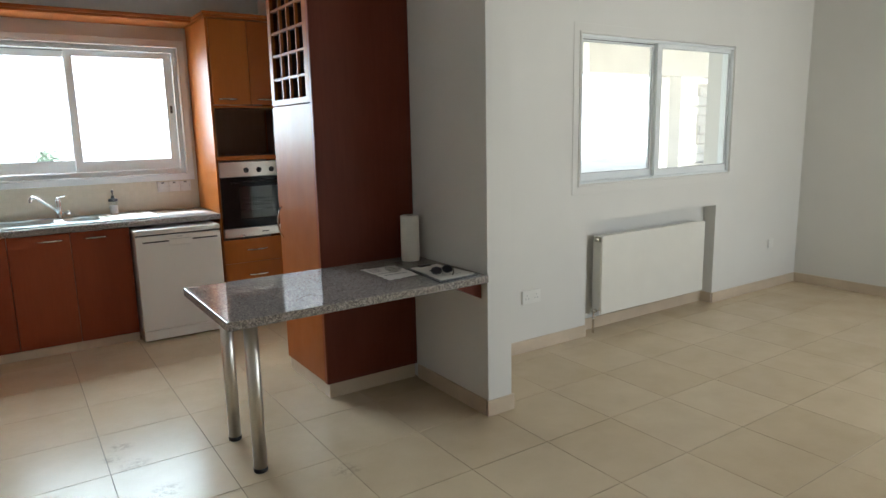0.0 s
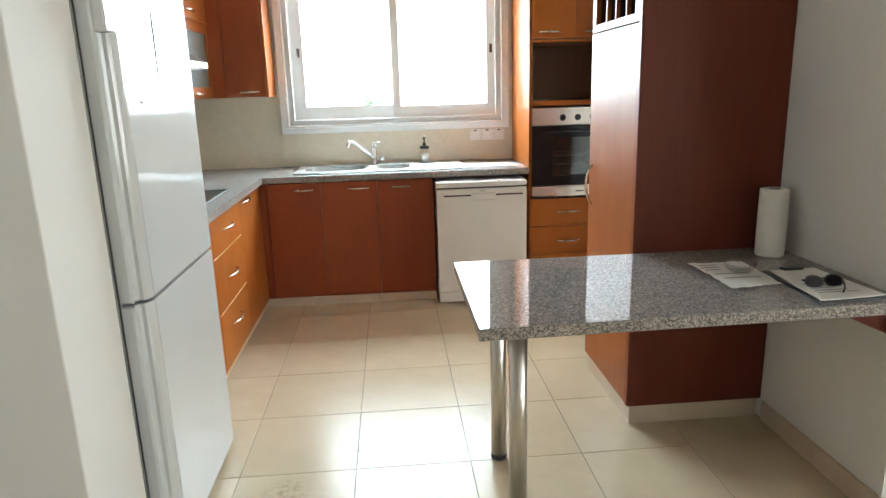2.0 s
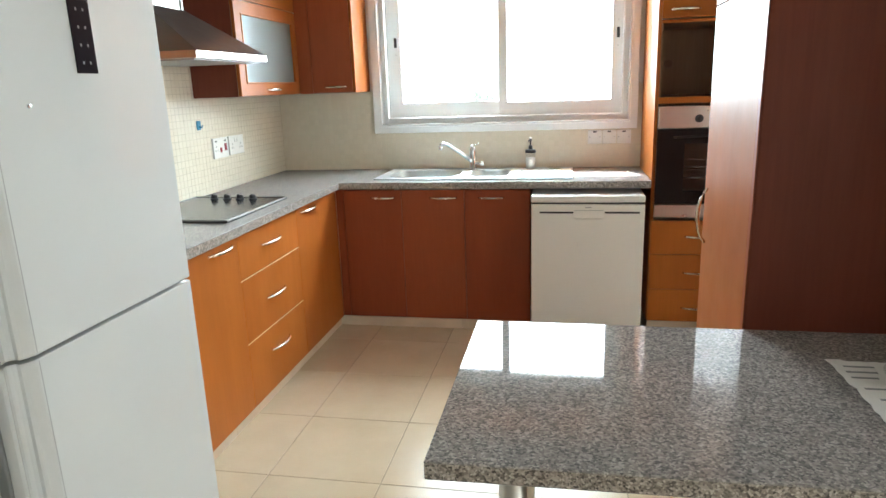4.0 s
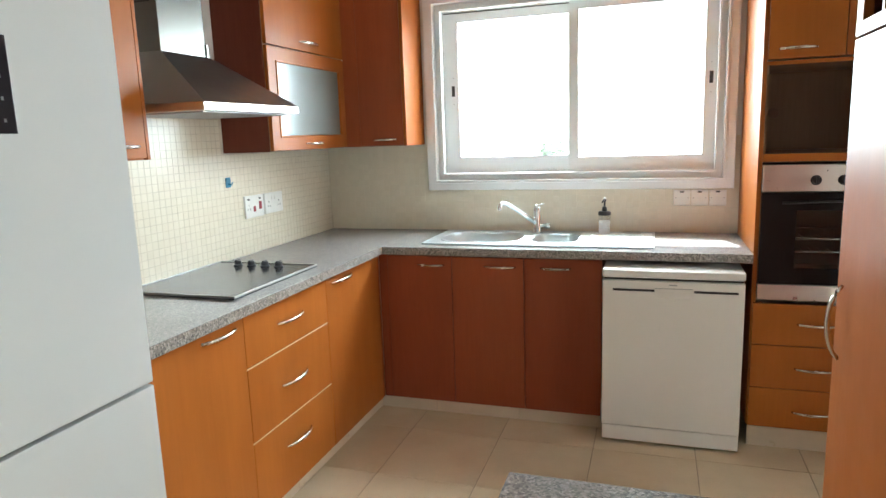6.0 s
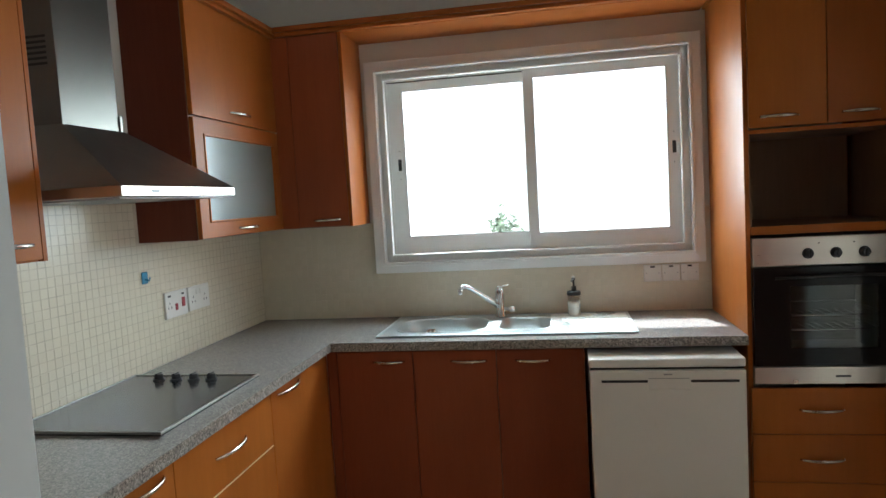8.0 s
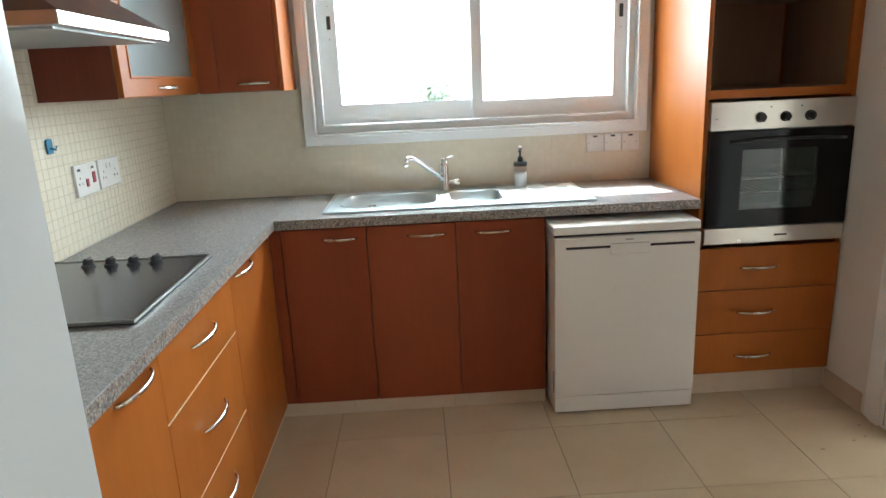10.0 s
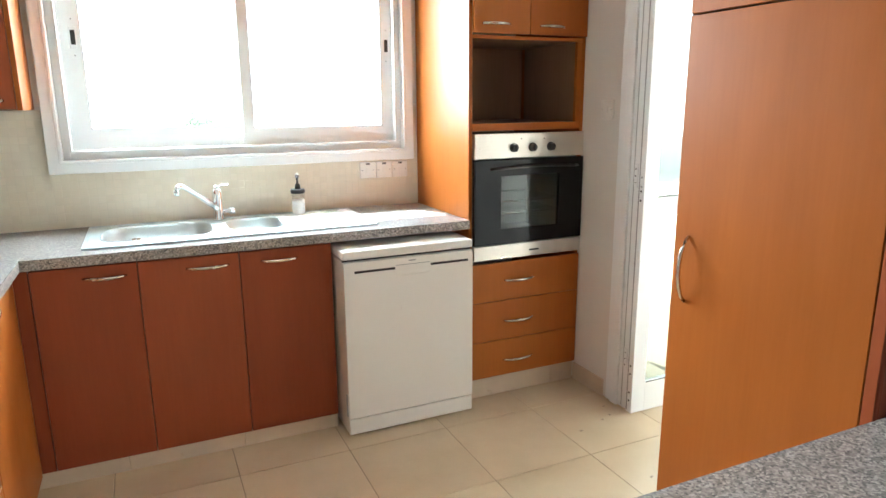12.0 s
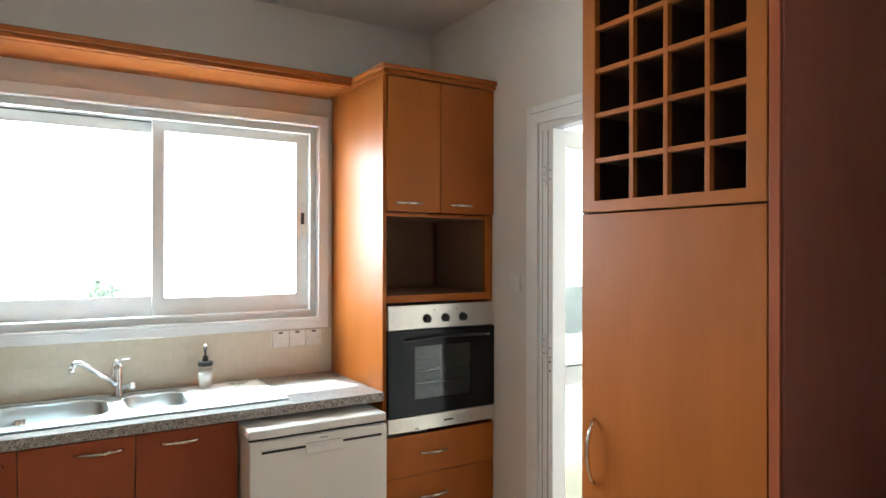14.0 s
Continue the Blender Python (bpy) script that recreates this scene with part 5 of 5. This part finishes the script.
part("plate", boxes((LX + 0.006, LX + 0.018, 5.235, 5.405, 1.074, 1.182), bevel=0.003), M_PLASTIC_WHITE, s2)
holes_x(s2, LX + 0.018, [(5.270, 1.135), (5.260, 1.113), (5.282, 1.113), (5.365, 1.135), (5.355, 1.113), (5.377, 1.113)])
for yy in (5.30, 5.33):
    part("rocker", boxes((LX + 0.018, LX + 0.0205, yy - 0.006, yy + 0.006, 1.145, 1.165), bevel=0.001), M_PLASTIC_WHITE, s2)
hk = thing("wall_hook", (LX, 4.95, 1.26), "small blue plastic wall hook", "hook")
part("plate", boxes((LX + 0.008, LX + 0.013, 4.932, 4.968, 1.237, 1.285), bevel=0.004), M_BLUE, hk)
part("peg", tube([(LX + 0.012, 4.95, 1.255), (LX + 0.030, 4.95, 1.250), (LX + 0.034, 4.95, 1.262)], 0.004, 8), M_BLUE, hk)
for k in range(3):
    x0 = 1.662 + k * 0.0885
    s = thing("fused_switch", (x0 + 0.04, SY, 1.077), "white square fused switch below the window", "switch", "switches below the window")
    part("plate", boxes((x0, x0 + 0.085, SY - 0.018, SY - 0.006, 1.036, 1.120), bevel=0.003), M_PLASTIC_WHITE, s)
    part("neon", boxes((x0 + 0.032, x0 + 0.053, SY - 0.019, SY - 0.018, 1.106, 1.114), bevel=0), M_BLACK, s)
    part("rocker", boxes((x0 + 0.032, x0 + 0.053, SY - 0.021, SY - 0.018, 1.065, 1.093), bevel=0.001), M_PLASTIC_WHITE, s)
    for sx in (0.012, 0.073):
        part("screw", lathe([(0.003, -0.0005), (0.003, 0)], (x0 + sx, SY - 0.018, 1.078), 8, "y"), M_GREYTRIM, s)
sw = thing("light_switch", (WX, 5.20, 1.385), "white light switch beside the side door", "switch")
part("plate", boxes((WX - 0.009, WX, 5.158, 5.243, 1.338, 1.425), bevel=0.003), M_PLASTIC_WHITE, sw)
part("rocker", boxes((WX - 0.012, WX - 0.009, 5.192, 5.209, 1.365, 1.397), bevel=0.001), M_PLASTIC_WHITE, sw)
for yy in (5.17, 5.231):
    part("screw", lathe([(0.003, -0.0095), (0.003, -0.009)], (WX, yy, 1.382), 8, "x"), M_GREYTRIM, sw)
tw = thing("wall_control", (0.18, 2.526, 1.455), "white wall control with a small round dial on the partition", "switch")
part("plate", boxes((0.130, 0.250, 2.514, 2.526, 1.415, 1.497), bevel=0.004), M_PLASTIC_WHITE, tw)
part("rocker", boxes((0.165, 0.222, 2.509, 2.514, 1.442, 1.470), bevel=0.002), M_PLASTIC_WHITE, tw)
part("dial", lathe([(0.005, -0.003), (0.006, 0)], (0.235, 2.514, 1.456), 10, "y"), M_GREYTRIM, tw)
s3 = thing("double_socket", (3.46, RY, 0.38), "white double wall socket low on the living room wall", "socket")
part("plate", boxes((3.385, 3.545, RY - 0.012, RY, 0.335, 0.425), bevel=0.003), M_PLASTIC_WHITE, s3)
for xx in (3.425, 3.505):
    for dx, dz in ((0, 0.016), (-0.011, -0.006), (0.011, -0.006)):
        part("socket_hole", boxes((xx + dx - 0.0025, xx + dx + 0.0025, RY - 0.0128, RY - 0.012, 0.376 + dz - 0.004, 0.376 + dz + 0.004), bevel=0), M_GREYTRIM, s3)
s4 = thing("wall_socket", (6.35, RY, 0.42), "small white wall socket near the corner", "socket")
part("plate", boxes((6.31, 6.39, RY - 0.010, RY, 0.375, 0.455), bevel=0.003), M_PLASTIC_WHITE, s4)

# ---- radiator ----
rad = thing("radiator", (4.72, RY + 0.02, 0.14), "off-white double panel radiator in a wall recess", "radiator")
rx0, rx1, rz0, rz1, ry = 4.12, 5.325, 0.14, 0.72, RY - 0.025
part("front_panel", boxes((rx0, rx1, ry, ry + 0.016, rz0, rz1), bevel=0.005), M_RADIATOR, rad)
part("back_panel", boxes((rx0 + 0.01, rx1 - 0.01, ry + 0.075, ry + 0.09, rz0 + 0.01, rz1 - 0.01), bevel=0.004), M_RADIATOR, rad)
part("side_cover", boxes((rx0 - 0.004, rx0 + 0.002, ry + 0.010, ry + 0.085, rz0 + 0.03, rz1 - 0.045), bevel=0.002), M_RADIATOR, rad)
part("side_cover", boxes((rx1 - 0.002, rx1 + 0.004, ry + 0.010, ry + 0.085, rz0 + 0.03, rz1 - 0.045), bevel=0.002), M_RADIATOR, rad)
part("top_grille", boxes(*[(rx0 + 0.01 + 0.0295 * k, rx0 + 0.03 + 0.0295 * k, ry + 0.017, ry + 0.074, rz1 - 0.012, rz1 - 0.008) for k in range(40)], (rx0, rx1, ry + 0.016, ry + 0.020, rz1 - 0.016, rz1 - 0.002), (rx0, rx1, ry + 0.071, ry + 0.075, rz1 - 0.016, rz1 - 0.002), bevel=0), M_RADIATOR, rad)
part("vent_plug", lathe([(0.001, -0.018), (0.013, -0.018), (0.016, -0.004), (0.016, 0)], (rx0, ry + 0.045, rz1 - 0.03), 14, "x"), M_NICKEL, rad)
part("valve", join(lathe([(0.001, -0.04), (0.014, -0.04), (0.014, 0)], (rx0, ry + 0.045, rz0 + 0.025), 14, "x"), tube([(rx0 - 0.03, ry + 0.045, rz0 + 0.02), (rx0 - 0.03, ry + 0.045, 0.0)], 0.008, 10)), M_NICKEL, rad, "nickel radiator valve")
part("valve", join(lathe([(0.001, 0.04), (0.014, 0.04), (0.014, 0)], (rx1, ry + 0.045, rz0 + 0.03), 14, "x"), lathe([(0.001, 0.05), (0.018, 0.05), (0.018, 0)], (rx1 + 0.035, ry + 0.045, rz0), 14, "z")), M_PLASTIC_WHITE, rad, "white radiator valve cap")


# ---- crumbs on the floor ----
r7 = random.Random(7)
for cx, cy in ((2.50, 4.955), (2.53, 5.035), (2.29, 4.885), (2.44, 4.93), (2.32, 4.475), (2.45, 4.48)):
    a = r7.uniform(0, 3)
    u, v = Vector((math.cos(a), math.sin(a), 0)), Vector((-math.sin(a), math.cos(a), 0))
    c = Vector((cx, cy, 0.001))
    bm = bmesh.new()
    ring_v = [bm.verts.new(c + u * (0.011 * math.cos(t) * r7.uniform(0.7, 1.2)) + v * (0.006 * math.sin(t) * r7.uniform(0.7, 1.2)) + Vector((0, 0, r7.uniform(0, 0.003)))) for t in [k * math.pi / 4 for k in range(8)]]
    top = bm.verts.new(c + Vector((0, 0, 0.004)))
    bot = bm.verts.new(c - Vector((0, 0, 0.0005)))
    for k in range(8):
        bm.faces.new((ring_v[k], ring_v[(k + 1) % 8], top))
        bm.faces.new((ring_v[(k + 1) % 8], ring_v[k], bot))
    single("dry_leaf_crumb", bm, M_CARD, (cx, cy, 0), "small dry brown leaf crumb on the tiled floor", "debris", "crumbs on the floor")


# ---- outside ----
ground = structure("ground", boxes((-400, 400, -400, 400, -0.5, -0.2), bevel=0), M_GROUND, "pale dry open ground")
structure("terrace_slab", boxes((WX + 0.17, 10.8, RY + 0.25, 6.25, -0.2, -0.015), bevel=0.004), M_PAVING, "pale paved covered terrace")
structure("terrace_roof", boxes((WX + 0.17, 10.8, RY + 0.25, 6.55, 2.55, 2.75), bevel=0.01), M_CONCRETE, "cream rendered terrace ceiling slab")
# Unseen overhang, added to trim the sun patch on the worktop.
structure("roof_eave", boxes((-1.2, WX + 0.2, 6.25, 6.895, 2.92, 3.05), bevel=0.01), M_CONCRETE, "cream rendered overhang, unseen, added to cut off the sun")
structure("terrace_pier", boxes((8.50, 8.76, 6.25, 6.5, -0.2, 2.17), bevel=0.01), M_CONCRETE, "cream rendered terrace pier")
structure("terrace_beam", boxes((6.9, 10.8, 6.25, 6.5, 2.171, 2.549), bevel=0.01), M_CONCRETE, "cream rendered terrace beam")


def rock_steps():
    r = random.Random(8)
    out = []
    for k in range(14):
        z = 0.1 + 0.14 * k
        for j in range(2):
            x = 9.25 + 0.30 * j + r.uniform(-0.03, 0.03)
            out.append(boxes((x, x + 0.27, 6.28 + r.uniform(-0.03, 0.03), 6.7, z, z + 0.125), bevel=0.015))
    return out


gp = structure("garden_pillar", boxes((9.24, 9.8, 6.32, 6.68, -0.2, 2.1), bevel=0.01), M_CONCRETE, "pale rough stone pillar beside the terrace")
for st in rock_steps():
    part("stone", st, M_FENCEWALL, gp)
# Added glowing sheets stand in for the white outdoors and light the rooms.
tagged(structure("backdrop", boxes((-25, 50, 26.0, 26.1, -0.3, 20), bevel=0), M_BACKDROP_GLOW, "added glowing sheet for the overexposed distance"))
tagged(structure("backdrop", boxes((50, 50.1, -25, 26, -0.3, 20), bevel=0), M_BACKDROP_GLOW, "added glowing sheet for the overexposed distance"))


def make_tree(name, base, h, spread, seed, label):
    r = random.Random(seed)
    t = thing(name, base, label, "shrub")
    bx, by, bz = base
    trunk = [tube([(bx, by, bz), (bx + 0.01, by, bz + h * 0.3), (bx + 0.005, by + 0.01, bz + h * 0.6)], [0.03, 0.025, 0.015], 8)]
    tips = []
    for k in range(9):
        a = r.uniform(0, 6.28)
        e = Vector((bx + math.cos(a) * spread * r.uniform(0.4, 0.9), by + math.sin(a) * spread * r.uniform(0.4, 0.9), bz + h * r.uniform(0.6, 0.98)))
        s = Vector((bx + 0.005, by, bz + h * r.uniform(0.35, 0.55)))
        trunk.append(tube([s, s.lerp(e, 0.5) + Vector((0, 0, 0.1)), e], [0.010, 0.007, 0.004], 6))
        tips.append(e)
    part("trunk", join(*trunk), M_BARK, t)
    vs, fs = [], []
    for k in range(2200):
        c = r.choice(tips) + Vector((r.gauss(0, spread * 0.34), r.gauss(0, spread * 0.34), r.gauss(0, h * 0.035)))
        u = Vector((r.gauss(0, 1), r.gauss(0, 1), r.gauss(0, 1))).normalized()
        w = u.cross(Vector((r.gauss(0, 1), r.gauss(0, 1), r.gauss(0, 1)))).normalized()
        L = r.uniform(0.012, 0.028)
        n = len(vs)
        vs += [c - u * L, c + w * L * 0.4, c + u * L, c - w * L * 0.4]
        fs.append((n, n + 1, n + 2, n + 3))
    me = bpy.data.meshes.new("crown")
    me.from_pydata([v - Vector(base) for v in vs], [], fs)
    me.materials.append(M_LEAF)
    ob = new("crown", me)
    ob.parent = t
    return t


make_tree("garden_shrub", (0.925, 6.45, -0.2), 1.66, 0.07, 3, "slender pale green garden shrub just outside the window")
make_tree("garden_shrub", (10.85, 7.4, -0.2), 2.15, 0.22, 5, "slender green shrub beside the terrace")


# ---- floor tiles ----
PXT, PYT, GX, GY = 0.4445, 0.457, 0.875, 2.425
G = 0.0026


def tile_mesh(w, d):
    bm = bmesh.new()
    c = 0.0012
    lo = [(0, 0), (w, 0), (w, d), (0, d)]
    hi = [(c, c), (w - c, c), (w - c, d - c), (c, d - c)]
    a = [bm.verts.new((x, y, -0.0024)) for x, y in lo]
    m = [bm.verts.new((x, y, -0.0010)) for x, y in lo]
    b = [bm.verts.new((x, y, 0.0)) for x, y in hi]
    for p, q in ((a, m), (m, b)):
        for k in range(4):
            bm.faces.new((p[k], p[(k + 1) % 4], q[(k + 1) % 4], q[k]))
    bm.faces.new(b)
    me = bpy.data.meshes.new("tile")
    bm.to_mesh(me)
    bm.free()
    me.materials.append(M_TILE)
    return me


cells = []
for i in range(-6, 14):
    for j in range(-10, 9):
        x0, y0 = GX + i * PXT + G / 2, GY + j * PYT + G / 2
        x1, y1 = x0 + PXT - G, y0 + PYT - G
        x0c, x1c, y0c, y1c = max(x0, -1.89), min(x1, 6.79), max(y0, -1.69), min(y1, 5.99)
        if x1c - x0c < 0.03 or y1c - y0c < 0.03:
            continue
        if x1c < LX + 0.02 and y0c > 2.836:
            continue
        if x0c > WX + 0.16 and y0c > RY + 0.1:
            continue
        cells.append((math.hypot((x0c + x1c) / 2 - 1.6, (y0c + y1c) / 2 - 3.0), x0c, x1c, y0c, y1c))
cells.sort()
shared = {}
rest_v, rest_f = [], []
for n, (_, a, b, c, d) in enumerate(cells):
    key = (round(b - a, 4), round(d - c, 4))
    if key not in shared:
        shared[key] = tile_mesh(b - a, d - c)
    me = shared[key]
    if n < 300:
        ob = new("tile", me)
        ob.location = (a, c, 0)
        ob.parent = floor_base
    else:
        k = len(rest_v)
        rest_v += [(v.co.x + a, v.co.y + c, v.co.z) for v in me.vertices]
        rest_f += [tuple(k + i for i in p.vertices) for p in me.polygons]
if rest_f:
    me = bpy.data.meshes.new("tiles")
    me.from_pydata(rest_v, [], rest_f)
    me.materials.append(M_TILE)
    ob = new("tiles", me)
    ob.parent = floor_base
    tagged(ob, "", "", "", "stuff")

# ---- mosaic splashback ----
MP, MG, MT = 0.0333, 0.0022, 0.0028
splash_w = structure("splashback_bed", boxes((LX, LX + 0.0063, 3.585, SY - 0.0056, CT, 1.60), bevel=0), M_GROUT_W, "cream mosaic splashback beside the hob")
splash_n = structure("splashback_bed", boxes((LX + 0.004, ox0 - 0.004, SY - 0.0063, SY, CT, 1.127), (LX + 0.004, 0.282, SY - 0.0063, SY, 1.127, 1.40), (1.958, ox0 - 0.004, SY - 0.0063, SY, 1.127, 1.40), bevel=0), M_GROUT_FINE, "cream mosaic splashback below the window")


def chip(w, h, face):
    bm = bmesh.new()
    c = 0.0009
    lo = [(0, 0), (w, 0), (w, h), (0, h)]
    hi = [(c, c), (w - c, c), (w - c, h - c), (c, h - c)]
    if face == "x":
        a = [bm.verts.new((0, u, v)) for u, v in lo]
        b = [bm.verts.new((MT, u, v)) for u, v in hi]
    else:
        a = [bm.verts.new((u, 0, v)) for u, v in lo]
        b = [bm.verts.new((u, -MT, v)) for u, v in hi]
    for k in range(4):
        bm.faces.new((a[k], a[(k + 1) % 4], b[(k + 1) % 4], b[k]))
    bm.faces.new(b)
    bmesh.ops.recalc_face_normals(bm, faces=list(bm.faces))
    me = bpy.data.meshes.new("mosaic_tile")
    bm.to_mesh(me)
    bm.free()
    me.materials.append(M_MOSAIC)
    return me


def mosaic(face, parent, u0, u1, z0, z1, skip, origin, near=None):
    vs, fs = [], []
    me = chip(MP - MG, MP - MG, face)
    count = 0
    nu, nz = int((u1 - u0) / MP + 0.3), int((z1 - z0) / MP + 0.3)
    cl = [(u0 + i * MP, z0 + j * MP) for i in range(nu) for j in range(nz)]
    if near is not None:
        cl.sort(key=lambda p: math.hypot(p[0] - near[0], p[1] - near[1]))
    r = random.Random(2)
    for u, z in cl:
        if skip(u, z):
            continue
        off = r.uniform(-0.0003, 0.0003)
        loc = (origin + off, u, z) if face == "x" else (u, origin + off, z)
        if near is not None and count < 300:
            ob = new("mosaic_tile", me)
            ob.location, ob.parent = loc, parent
            count += 1
        else:
            k = len(vs)
            vs += [(v.co.x + loc[0], v.co.y + loc[1], v.co.z + loc[2]) for v in me.vertices]
            fs += [tuple(k + i for i in p.vertices) for p in me.polygons]
    m2 = bpy.data.meshes.new("mosaic_tiles")
    m2.from_pydata(vs, [], fs)
    m2.materials.append(M_MOSAIC)
    ob = new("mosaic_tiles", m2)
    ob.parent = parent
    tagged(ob, "", "", "", "stuff")


mosaic("x", splash_w, 3.59, SY - 0.008, CT + 0.003, 1.60, lambda u, z: z + MP > 1.40 and (u < 4.165 or u + MP > 4.941), LX + 0.004, (4.6, 1.2))
mosaic("y", splash_n, LX + 0.008, ox0 - 0.006, CT + 0.003, 1.40, lambda u, z: u + MP > 0.281 and u < 1.958 and z + MP > 1.127, SY - 0.004)
